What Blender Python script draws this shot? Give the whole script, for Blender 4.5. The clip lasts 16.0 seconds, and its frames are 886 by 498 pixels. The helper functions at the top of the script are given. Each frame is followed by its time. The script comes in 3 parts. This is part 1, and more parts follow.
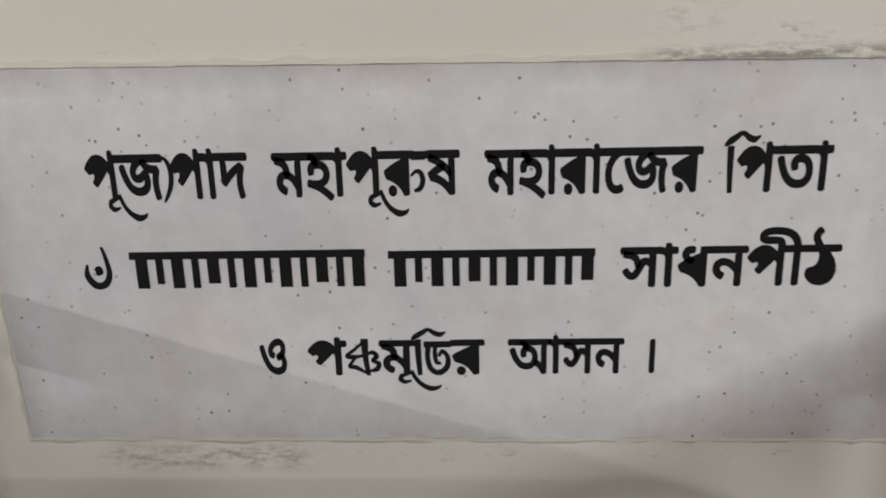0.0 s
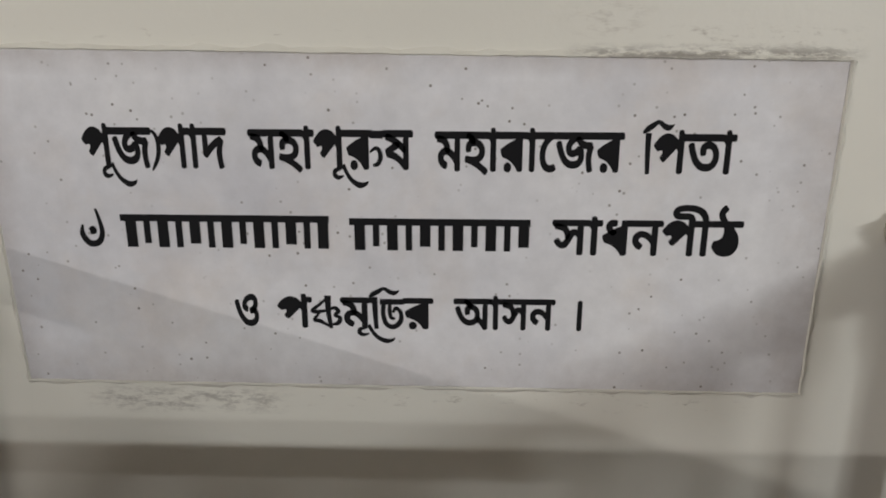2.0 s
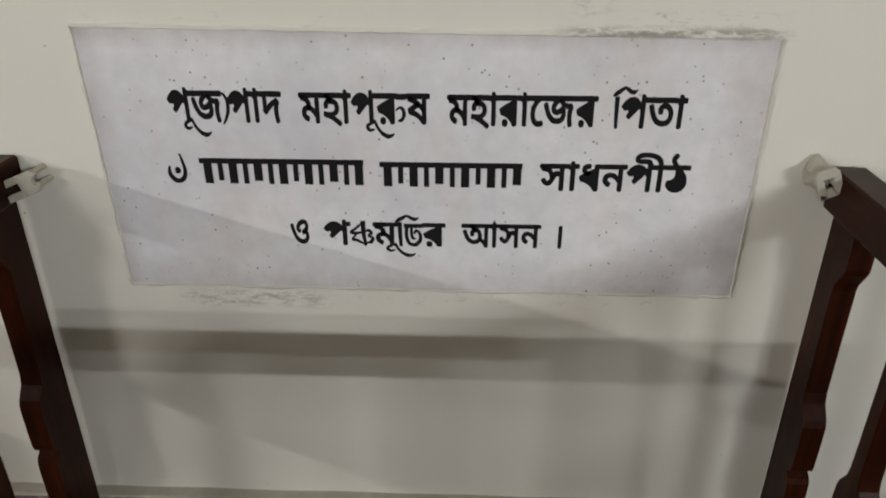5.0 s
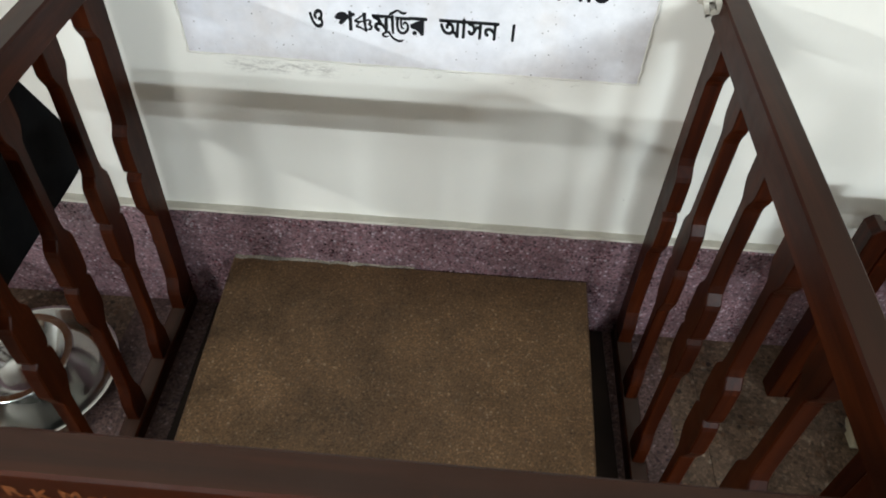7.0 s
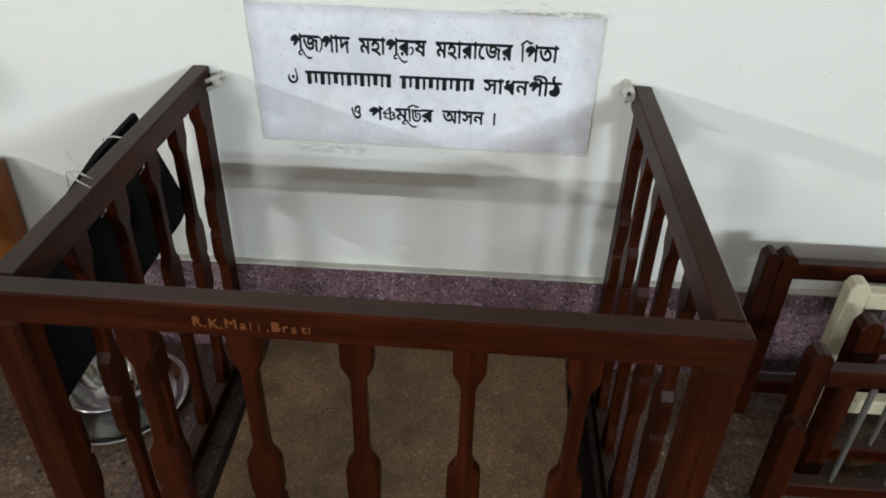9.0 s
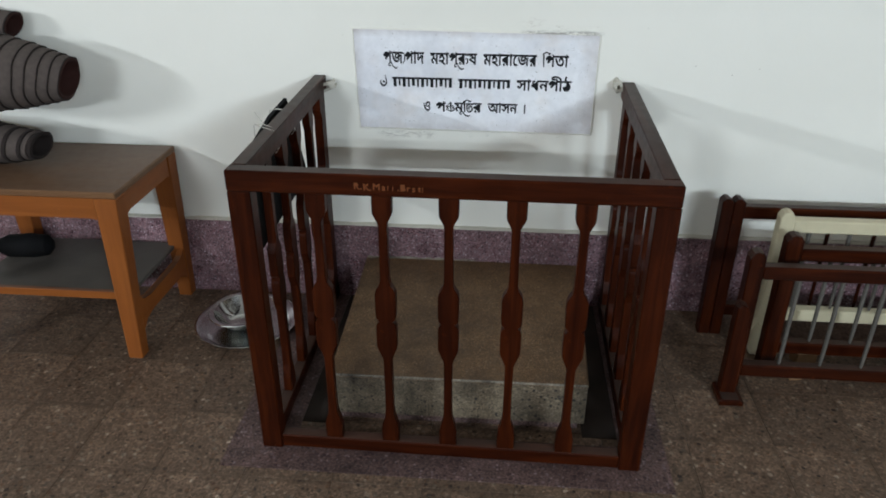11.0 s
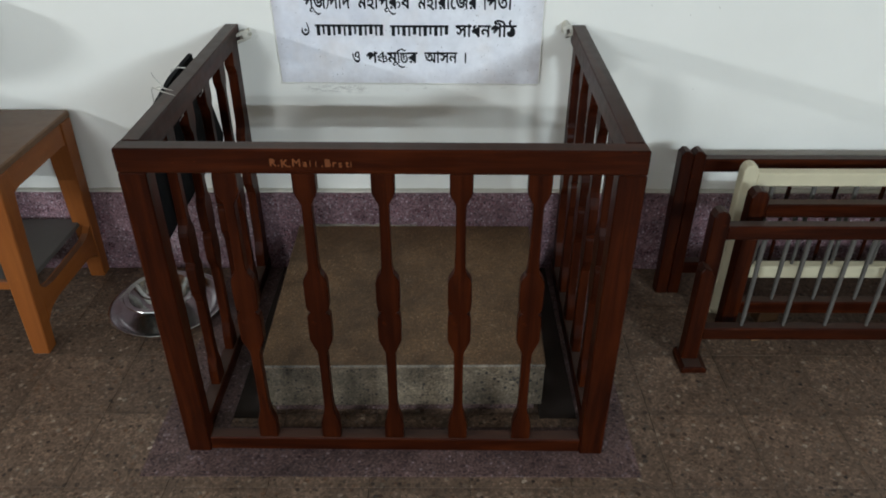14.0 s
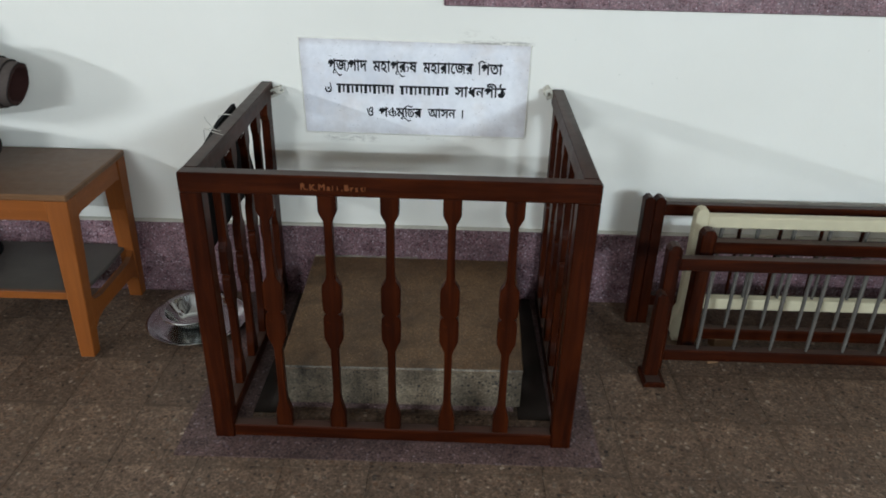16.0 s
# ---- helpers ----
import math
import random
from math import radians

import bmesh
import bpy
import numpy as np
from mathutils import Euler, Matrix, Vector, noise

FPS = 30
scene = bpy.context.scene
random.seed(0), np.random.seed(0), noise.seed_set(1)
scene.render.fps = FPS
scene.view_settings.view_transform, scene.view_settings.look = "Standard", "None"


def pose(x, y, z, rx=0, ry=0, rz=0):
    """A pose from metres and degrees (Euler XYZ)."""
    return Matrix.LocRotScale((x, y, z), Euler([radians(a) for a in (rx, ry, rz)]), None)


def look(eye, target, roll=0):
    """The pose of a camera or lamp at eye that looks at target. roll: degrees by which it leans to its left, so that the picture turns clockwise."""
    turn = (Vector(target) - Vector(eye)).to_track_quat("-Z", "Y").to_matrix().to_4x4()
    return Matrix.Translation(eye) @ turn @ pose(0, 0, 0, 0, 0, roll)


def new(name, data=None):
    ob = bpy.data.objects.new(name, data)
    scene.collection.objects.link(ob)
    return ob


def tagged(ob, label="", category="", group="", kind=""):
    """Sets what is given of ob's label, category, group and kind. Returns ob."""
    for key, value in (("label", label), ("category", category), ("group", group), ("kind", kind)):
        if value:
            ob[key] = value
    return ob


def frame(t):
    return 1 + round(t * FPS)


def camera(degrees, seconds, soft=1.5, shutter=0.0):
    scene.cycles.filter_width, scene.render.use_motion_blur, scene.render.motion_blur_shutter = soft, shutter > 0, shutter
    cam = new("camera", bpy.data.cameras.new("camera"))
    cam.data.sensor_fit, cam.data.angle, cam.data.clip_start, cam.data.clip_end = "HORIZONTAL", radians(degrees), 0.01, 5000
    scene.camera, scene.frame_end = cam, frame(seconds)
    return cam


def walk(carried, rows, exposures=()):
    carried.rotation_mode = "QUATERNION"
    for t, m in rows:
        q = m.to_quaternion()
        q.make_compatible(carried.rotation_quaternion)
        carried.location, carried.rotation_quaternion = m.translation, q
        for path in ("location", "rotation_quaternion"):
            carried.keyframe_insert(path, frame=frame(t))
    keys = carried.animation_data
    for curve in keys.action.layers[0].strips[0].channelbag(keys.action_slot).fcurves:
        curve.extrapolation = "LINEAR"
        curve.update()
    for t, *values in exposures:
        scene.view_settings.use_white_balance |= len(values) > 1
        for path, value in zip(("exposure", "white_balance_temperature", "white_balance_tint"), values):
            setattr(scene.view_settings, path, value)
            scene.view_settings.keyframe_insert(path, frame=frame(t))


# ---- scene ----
cam = camera(62.9, 16.0, 1.8, 0.2)
PATH = [
    (0, (0.013, -0.599, 1.024), (-0.064, 1.33, 0.502), -1.4),
    (0.5, (0.036, -0.677, 1.043), (-0.031, 1.244, 0.489), -0.2),
    (1, (0.037, -0.684, 1.036), (-0.02, 1.233, 0.467), -0.4),
    (1.5, (0.053, -0.678, 1.029), (0.004, 1.237, 0.454), -0.3),
    (2, (0.049, -0.686, 1.031), (0.005, 1.233, 0.47), 0.2),
    (2.5, (0.04, -0.688, 1.032), (-0.011, 1.23, 0.467), 0.2),
    (3, (0.037, -0.705, 1.035), (-0.02, 1.205, 0.444), 0.4),
    (5.5, (0.065, -0.883, 1.207), (-0.004, 0.759, 0.067), -0.3),
    (6, (0.082, -0.931, 1.254), (-0.015, 0.47, -0.17), 0.3),
    (6.5, (0.085, -1.038, 1.316), (0.145, 0.354, -0.118), 8.4),
    (7, (0.096, -1.131, 1.38), (0.068, 0.268, -0.049), 3.4),
    (7.5, (0.053, -1.312, 1.382), (0.01, 0.157, 0.025), 1.6),
    (8, (0.024, -1.462, 1.406), (0.039, 0.098, 0.154), 3.0),
    (8.5, (0.065, -1.54, 1.437), (0.002, 0.069, 0.25), 1.3),
    (9, (0.136, -1.639, 1.465), (0.054, 0.026, 0.36), 1.6),
    (9.5, (0.159, -1.801, 1.453), (-0.037, -0.144, 0.352), 0.7),
    (12, (0.067, -2.642, 1.477), (-0.008, -0.817, 0.664), 0.2),
    (12.5, (0.099, -2.596, 1.456), (0.077, -0.776, 0.626), 1.3),
    (13, (0.137, -2.434, 1.422), (0.078, -0.599, 0.628), 0.1),
    (13.5, (0.074, -2.231, 1.395), (0.082, -0.456, 0.474), -0.6),
    (14, (0.104, -2.201, 1.444), (0.103, -0.505, 0.384), 0.1),
    (14.5, (0.185, -2.271, 1.522), (0.125, -0.553, 0.499), 2.4),
    (15, (0.177, -2.377, 1.515), (0.11, -0.622, 0.559), 1.6),
    (15.5, (0.112, -2.493, 1.509), (0.087, -0.73, 0.566), 0.8),
    (16, (0.132, -2.571, 1.514), (0.118, -0.787, 0.61), 1.4),
]
EXPOSURES = [(0.0, -0.5, 6700, 13), (3.2, -0.55, 6700, 13), (5.5, -0.28, 6600, 12), (6.5, 0.45, 6250, 9), (7.5, 0.65, 6000, 7), (8.5, 0.37, 5950, 9), (9.5, 0.18, 5880, 8), (12.5, 0.07, 5680, 6), (13.5, -0.1, 5700, 6), (14.5, 0.32, 5800, 7), (16.0, 0.2, 5720, 6)]
walk(cam, [(t, look(eye, target, roll)) for t, eye, target, roll in PATH], EXPOSURES)

from mathutils import geometry

# ---- world, lamps ----
world = bpy.data.worlds.new("world")
scene.world = world
world.use_nodes = True
world.node_tree.nodes["Background"].inputs[0].default_value = (0.8, 0.86, 1.0, 1)
world.node_tree.nodes["Background"].inputs[1].default_value = 0.01


def tube_lamp(name, m, watts, length=1.2, colour=(1, 1, 1)):
    data = bpy.data.lights.new(name, "AREA")
    data.shape, data.size, data.size_y, data.energy, data.color = "RECTANGLE", length, 0.05, watts, colour
    lamp = new(name, data)
    lamp.matrix_world = m
    return lamp


tube_lamp("tube_lamp", pose(3.74, -6.8, 2.57, 86, 0, 0), 165, 1.2, (0.92, 0.985, 1.0))
tube_lamp("tube_lamp", pose(3.0, -8.3, 2.73, 86, 0, 0), 85, 1.2, (0.95, 0.985, 1.0))
tube_lamp("tube_lamp", pose(-2.1, -6.1, 2.37, 86, 0, 0), 82, 1.2, (0.98, 0.985, 0.97))
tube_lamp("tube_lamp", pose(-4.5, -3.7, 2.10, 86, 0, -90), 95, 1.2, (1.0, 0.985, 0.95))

# ---- materials ----


class Mat:
    """A node material: short ways to add nodes and links."""

    def __init__(self, name, rough=0.5, metal=0.0, coat=0.0):
        self.m = bpy.data.materials.new(name)
        self.m.use_nodes = True
        self.t = self.m.node_tree
        self.b = self.t.nodes["Principled BSDF"]
        self.b.inputs["Roughness"].default_value = rough
        self.b.inputs["Metallic"].default_value = metal
        self.b.inputs["Coat Weight"].default_value = coat
        self.b.inputs["Specular IOR Level"].default_value = 0.26
        self.b.inputs["Coat Roughness"].default_value = 0.25
        self.coord = self.t.nodes.new("ShaderNodeTexCoord").outputs["Object"]

    def link(self, a, b):
        self.t.links.new(a, b)

    def node(self, kind, **inputs):
        n = self.t.nodes.new(kind)
        for key, value in inputs.items():
            key = key.replace("_", " ")
            if hasattr(value, "is_linked"):
                self.link(value, n.inputs[key])
            else:
                n.inputs[key].default_value = value
        return n

    def stretched(self, scale, random_shift=False):
        n = self.t.nodes.new("ShaderNodeMapping")
        n.inputs["Scale"].default_value = scale
        self.link(self.coord, n.inputs["Vector"])
        if random_shift:
            info = self.t.nodes.new("ShaderNodeObjectInfo")
            mul = self.t.nodes.new("ShaderNodeMath")
            mul.operation = "MULTIPLY"
            self.link(info.outputs["Random"], mul.inputs[0])
            mul.inputs[1].default_value = 37.0
            self.link(mul.outputs[0], n.inputs["Location"])
        return n.outputs[0]

    def noise(self, scale, detail=4.0, rough=0.55, vector=None, distortion=0.0):
        return self.node("ShaderNodeTexNoise", Vector=vector or self.coord, Scale=scale, Detail=detail, Roughness=rough, Distortion=distortion).outputs["Fac"]

    def cells(self, scale, out="Color", vector=None):
        return self.node("ShaderNodeTexVoronoi", Vector=vector or self.coord, Scale=scale).outputs[out]

    def ramp(self, fac, *stops):
        n = self.t.nodes.new("ShaderNodeValToRGB")
        while len(n.color_ramp.elements) < len(stops):
            n.color_ramp.elements.new(0.5)
        for e, (at, c) in zip(n.color_ramp.elements, stops):
            e.position = at
            e.color = (*c, 1) if isinstance(c, tuple) else (c, c, c, 1)
        self.link(fac, n.inputs[0])
        return n.outputs[0]

    def mix(self, a, b, fac, how="MIX"):
        n = self.t.nodes.new("ShaderNodeMix")
        n.data_type, n.blend_type = "RGBA", how
        for socket, value in ((n.inputs[0], fac), (n.inputs[6], a), (n.inputs[7], b)):
            if hasattr(value, "is_linked"):
                self.link(value, socket)
            else:
                socket.default_value = (*value, 1) if isinstance(value, tuple) else value
        return n.outputs[2]

    def math(self, how, a, b=0.0):
        n = self.t.nodes.new("ShaderNodeMath")
        n.operation = how
        for socket, value in zip(n.inputs, (a, b)):
            if hasattr(value, "is_linked"):
                self.link(value, socket)
            else:
                socket.default_value = value
        return n.outputs[0]

    def base(self, colour):
        if hasattr(colour, "is_linked"):
            self.link(colour, self.b.inputs["Base Color"])
        else:
            self.b.inputs["Base Color"].default_value = (*colour, 1)
        return self

    def rough(self, fac, low, high):
        n = self.node("ShaderNodeMapRange", Value=fac)
        n.inputs["To Min"].default_value, n.inputs["To Max"].default_value = low, high
        self.link(n.outputs[0], self.b.inputs["Roughness"])
        return self

    def bump(self, height, strength=0.2, distance=0.002):
        n = self.node("ShaderNodeBump", Height=height, Strength=strength, Distance=distance)
        self.link(n.outputs[0], self.b.inputs["Normal"])
        return self


def plain(name, colour, rough=0.5, metal=0.0, spread=0.25, scale=12.0, coat=0.0):
    """A quiet surface: one colour with soft variation and fine relief."""
    k = Mat(name, rough, metal, coat)
    n = k.noise(scale, 5)
    dark = tuple(c * (1 - spread) for c in colour)
    k.base(k.mix(dark, colour, n))
    k.rough(k.noise(scale * 4, 3), max(0.02, rough - 0.1), min(1, rough + 0.12))
    return k.bump(k.noise(scale * 12, 4), 0.1).m


def wood(name, dark, mid, light, along, rough=0.38, coat=0.15, dust_sheen=0.3, shine=0.26):
    """Polished wood with its grain along one axis, worn edges in patches, and dust with painted sheen on what faces up.
    """
    k = Mat(name, rough, 0, coat)
    k.b.inputs["Specular IOR Level"].default_value = shine
    scale = [26.0, 26.0, 26.0]
    scale["xyz".index(along)] = 1.6
    v = k.stretched(scale, True)
    grain = k.noise(1.6, 8, 0.65, v, 0.6)
    c = k.ramp(grain, (0.25, dark), (0.5, mid), (0.78, light))
    c = k.mix(c, k.mix(dark, mid, 0.4), k.ramp(k.noise(5.0, 4), (0.45, 0.0), (0.75, 0.55)))
    wear = k.ramp(k.noise(38.0, 5, 0.7), (0.66, 0.0), (0.74, 0.5))
    c = k.mix(c, tuple(min(1, x * 2.0) for x in light), wear)
    # upward faces are greyed for dust and for the ceiling's sheen, painted in
    facing = k.node("ShaderNodeSeparateXYZ", Vector=k.t.nodes.new("ShaderNodeNewGeometry").outputs["Normal"]).outputs["Z"]
    up = k.math("MULTIPLY", k.ramp(facing, (0.75, 0.0), (0.98, 1.0)), k.ramp(k.noise(7.0, 4), (0.2, dust_sheen * 0.6), (0.8, dust_sheen)))
    k.base(k.mix(c, (0.1, 0.085, 0.07), up))
    k.rough(k.noise(30, 4), rough - 0.08, rough + 0.16)
    return k.bump(grain, 0.12, 0.002).m


def terrazzo(name, ground, chips, chip_scale, rough, stain=0.35, jitter=0.0, grit=0.6, shine=0.55, tile=0.0):
    """Cement with small stone chips of several colours, polished and stained."""
    k = Mat(name, rough)
    k.b.inputs["Specular IOR Level"].default_value = shine
    v = k.stretched((1, 1, 1), jitter > 0)
    cell = k.cells(chip_scale, "Color", v)
    pick = k.node("ShaderNodeSeparateColor", Color=cell)
    stone = k.ramp(pick.outputs[0], *[(i / len(chips), c) for i, c in enumerate(chips)])
    shape = k.cells(chip_scale, "Distance", v)
    k2 = k.ramp(k.math("ADD", shape, k.math("MULTIPLY", pick.outputs[1], 0.35)), (0.42, 1.0), (0.56, 0.0))
    c = k.mix(ground, stone, k2)
    small = k.node("ShaderNodeSeparateColor", Color=k.cells(chip_scale * 2.3, "Color", v)).outputs[0]
    c = k.mix(c, k.ramp(small, (0.0, 0.5), (0.5, 0.95), (0.85, 1.2), (1.0, 1.6)), grit, "MULTIPLY")
    fine = k.ramp(k.noise(420, 2, 0.6, v), (0.35, 0.6), (0.65, 1.25))
    c = k.mix(c, fine, 0.7, "MULTIPLY")
    c = k.mix(c, k.ramp(k.noise(2.2, 6, 0.6), (0.3, 1 - stain), (0.7, 1.12)), 1.0, "MULTIPLY")
    c = k.mix(c, k.ramp(k.noise(14.0, 5, 0.65), (0.3, 1 - stain * 0.8), (0.65, 1.1)), 1.0, "MULTIPLY")
    if jitter:
        info = k.t.nodes.new("ShaderNodeObjectInfo")
        c = k.mix(c, k.ramp(info.outputs["Random"], (0.0, 1 - jitter), (1.0, 1 + jitter)), 1.0, "MULTIPLY")
    if tile:
        # brown dirt that has settled along the joints
        xyz = k.node("ShaderNodeSeparateXYZ", Vector=k.coord)
        near = k.math("MINIMUM", k.math("PINGPONG", xyz.outputs["X"], tile / 2), k.math("PINGPONG", xyz.outputs["Y"], tile / 2))
        near = k.math("ADD", near, k.math("MULTIPLY", k.noise(30.0, 4, 0.6, v), -0.012))
        dirt = k.ramp(near, (0.0, 0.55), (0.012, 0.0))
        c = k.mix(c, (0.05, 0.032, 0.02), k.math("MULTIPLY", dirt, k.ramp(k.noise(6.0, 3, 0.5, v), (0.35, 0.1), (0.65, 1.0))))
    k.base(c)
    k.rough(k.noise(18, 5), rough - 0.1, rough + 0.2)
    return k.bump(k.noise(300, 3, 0.6, v), 0.18, 0.0015).m


def wall_paint():
    """Cream enamel paint: roller texture, faint drips and two grimy scrapes round the plaque."""
    k = Mat("wall_paint", 0.34)
    c = k.ramp(k.noise(1.3, 5), (0.3, (0.78, 0.765, 0.695)), (0.7, (0.83, 0.815, 0.745)))
    xyz = k.node("ShaderNodeSeparateXYZ", Vector=k.coord)

    def patch(x0, x1, z0, z1, soft=0.02):
        mask = None
        for out, lo, hi in (("X", x0, x1), ("Z", z0, z1)):
            for edge, turn in ((lo, 1), (hi, -1)):
                n = k.node("ShaderNodeMapRange", Value=xyz.outputs[out])
                s = soft if out == "X" else soft * 0.3
                n.inputs["From Min"].default_value, n.inputs["From Max"].default_value = edge - turn * s, edge + turn * s
                mask = n.outputs[0] if mask is None else k.math("MULTIPLY", mask, n.outputs[0])
        return mask

    scrape = k.noise(7.0, 12, 0.8, k.stretched((5, 5, 16)), 0.15)
    for spot, lo, hi, deep, tone in (
        ((0.16, 0.40, 1.0125, 1.0215), 0.44, 0.54, 0.75, (0.05, 0.026, 0.02)),
        ((0.15, 0.21, 1.035, 1.062), 0.5, 0.64, 0.35, (0.2, 0.14, 0.09)),
        ((0.24, 0.40, 1.024, 1.04), 0.54, 0.66, 0.6, (0.2, 0.15, 0.1)),
        ((-0.33, -0.14, 0.650, 0.674), 0.47, 0.6, 0.5, (0.12, 0.095, 0.075)),
        ((-0.1, 0.35, 0.655, 0.674), 0.56, 0.66, 0.6, (0.2, 0.16, 0.12)),
        ((-0.40, -0.02, 1.026, 1.038), 0.58, 0.66, 0.5, (0.25, 0.2, 0.15)),
    ):
        grime = k.math("MULTIPLY", patch(*spot), k.ramp(scrape, (lo, 0.0), (hi, deep)))
        c = k.mix(c, tone, grime)
    speck = k.ramp(k.cells(16.0, "Distance"), (0.012, 0.8), (0.03, 0.0))
    c = k.mix(c, (0.2, 0.17, 0.13), speck)
    k.base(c)
    k.rough(k.noise(9, 5), 0.26, 0.5)
    return k.bump(k.noise(60, 6, 0.6), 0.12, 0.004).m


def marble():
    """Grey-white marble with cloudy veins, yellowed at places, and small dark pores."""
    k = Mat("marble", 0.3)
    cloud = k.noise(3.2, 5, 0.5, None, 0.15)
    c = k.ramp(cloud, (0.32, (0.67, 0.675, 0.72)), (0.5, (0.79, 0.795, 0.83)), (0.7, (0.87, 0.87, 0.885)))
    c = k.mix(c, (0.72, 0.63, 0.55), k.ramp(k.noise(5.5, 5, 0.6), (0.5, 0.0), (0.78, 0.55)))
    c = k.mix(c, k.ramp(k.noise(34.0, 5, 0.65), (0.3, 0.9), (0.7, 1.06)), 0.8, "MULTIPLY")
    pore = k.ramp(k.cells(75.0, "Distance"), (0.07, 0.85), (0.13, 0.0))
    some = k.ramp(k.noise(9.0, 3), (0.42, 0.0), (0.58, 1.0))
    c = k.mix(c, (0.16, 0.14, 0.12), k.math("MULTIPLY", pore, some))
    pore = k.ramp(k.cells(31.0, "Distance"), (0.03, 0.9), (0.055, 0.0))
    c = k.mix(c, (0.14, 0.12, 0.1), k.math("MULTIPLY", pore, k.ramp(k.noise(6.0, 2), (0.5, 0.0), (0.55, 1.0))))
    # grime along the slab's edges
    xyz = k.node("ShaderNodeSeparateXYZ", Vector=k.coord)
    for out, edge, reach in (("X", -0.402, 0.03), ("X", 0.400, -0.06), ("Z", 0.683, 0.05), ("Z", 1.015, -0.02)):
        n = k.node("ShaderNodeMapRange", Value=xyz.outputs[out])
        n.inputs["From Min"].default_value, n.inputs["From Max"].default_value = edge, edge + reach
        n.inputs["To Min"].default_value, n.inputs["To Max"].default_value = 0.45, 0.0
        c = k.mix(c, (0.33, 0.27, 0.24), k.math("MULTIPLY", n.outputs[0], k.ramp(k.noise(14.0, 6, 0.7), (0.28, 0.15), (0.7, 1.0))))
    k.base(c)
    k.rough(k.noise(20, 5), 0.22, 0.42)
    return k.bump(k.noise(140, 4), 0.06, 0.001).m


M_WALL = wall_paint()
M_CEIL = plain("ceiling_paint", (0.6, 0.6, 0.58), 0.7)
M_FAR = plain("unseen_wall_ochre", (0.42, 0.34, 0.25), 0.8)
M_MARBLE = marble()
M_INK = plain("black_letter_paint", (0.016, 0.016, 0.018), 0.8, spread=0.3)
M_INK.node_tree.nodes["Principled BSDF"].inputs["Specular IOR Level"].default_value = 0.1
M_GOLD = plain("faded_orange_paint", (0.2, 0.058, 0.012), 0.6, spread=0.75, scale=60)
M_SKIRT = terrazzo("purple_terrazzo", (0.25, 0.15, 0.166), [(0.31, 0.205, 0.232), (0.46, 0.37, 0.405), (0.065, 0.03, 0.038), (0.22, 0.075, 0.085), (0.6, 0.52, 0.56), (0.24, 0.155, 0.182), (0.05, 0.026, 0.032)], 118, 0.24, 0.5, 0.0, 1.0, 0.55)
M_TILE = terrazzo("floor_terrazzo", (0.19, 0.124, 0.081), [(0.25, 0.17, 0.115), (0.035, 0.02, 0.013), (0.32, 0.235, 0.165), (0.085, 0.046, 0.026), (0.17, 0.107, 0.068), (0.028, 0.016, 0.011), (0.42, 0.33, 0.245), (0.15, 0.08, 0.043)], 66, 0.45, 0.45, 0.12, 0.9, 0.3, 0.25)
M_BORDER = terrazzo("border_terrazzo", (0.125, 0.078, 0.07), [(0.155, 0.1, 0.092), (0.22, 0.155, 0.145), (0.06, 0.035, 0.036), (0.28, 0.215, 0.215), (0.05, 0.028, 0.03)], 95, 0.42, 0.45, 0.0, 0.9, 0.2)
# near-black tone that carries the shade between platform and railing
M_GAP_SHADE = plain("shaded_gap_cement", (0.042, 0.03, 0.023), 0.9, spread=0.85, scale=9)
M_GROUT = plain("joint_cement", (0.05, 0.036, 0.027), 0.9)
M_PLINTH = terrazzo("plinth_cement", (0.165, 0.096, 0.045), [(0.185, 0.108, 0.05), (0.25, 0.16, 0.085), (0.1, 0.058, 0.028), (0.29, 0.2, 0.12), (0.14, 0.08, 0.037)], 150, 0.45, 0.45, 0.0, 0.7, 0.26)
M_PLINTH_FACE = terrazzo("plinth_face_cement", (0.23, 0.18, 0.12), [(0.26, 0.205, 0.14), (0.33, 0.27, 0.195), (0.15, 0.115, 0.08), (0.05, 0.043, 0.036)], 95, 0.6, 0.7, 0.0, 0.7, 0.3)
M_WORN = terrazzo("worn_edge_cement", (0.4, 0.34, 0.26), [(0.45, 0.39, 0.3), (0.34, 0.28, 0.2), (0.2, 0.15, 0.1)], 120, 0.6, 0.8)
MAHOGANY = {a: wood("mahogany_" + a, (0.0065, 0.0011, 0.0003), (0.026, 0.0047, 0.0009), (0.062, 0.0128, 0.0024), a, 0.33, 0.0, 0.33, 0.10) for a in "xyz"}
TEAK = {a: wood("teak_" + a, (0.17, 0.049, 0.008), (0.215, 0.065, 0.0105), (0.25, 0.08, 0.0135), a, 0.42, 0.0, 0.62) for a in "xyz"}
M_TABLETOP = wood("worn_tabletop", (0.10, 0.05, 0.022), (0.13, 0.066, 0.03), (0.17, 0.088, 0.04), "x", 0.4, 0.0, 0.4)
M_SHUTTER = wood("shutter_wood", (0.13, 0.037, 0.009), (0.2, 0.06, 0.014), (0.25, 0.082, 0.02), "x", 0.4, 0.1, 0.1)
M_CREAM = plain("cream_enamel", (0.62, 0.56, 0.38), 0.4, spread=0.2, scale=20)
M_ROD = plain("dull_steel_rod", (0.15, 0.138, 0.12), 0.55, 0.2, 0.45, 30)
M_STEEL = plain("stainless_steel", (0.6, 0.6, 0.58), 0.14, 1.0, 0.12, 8)
M_BLACK = plain("black_board", (0.006, 0.006, 0.0065), 0.75, spread=0.3)
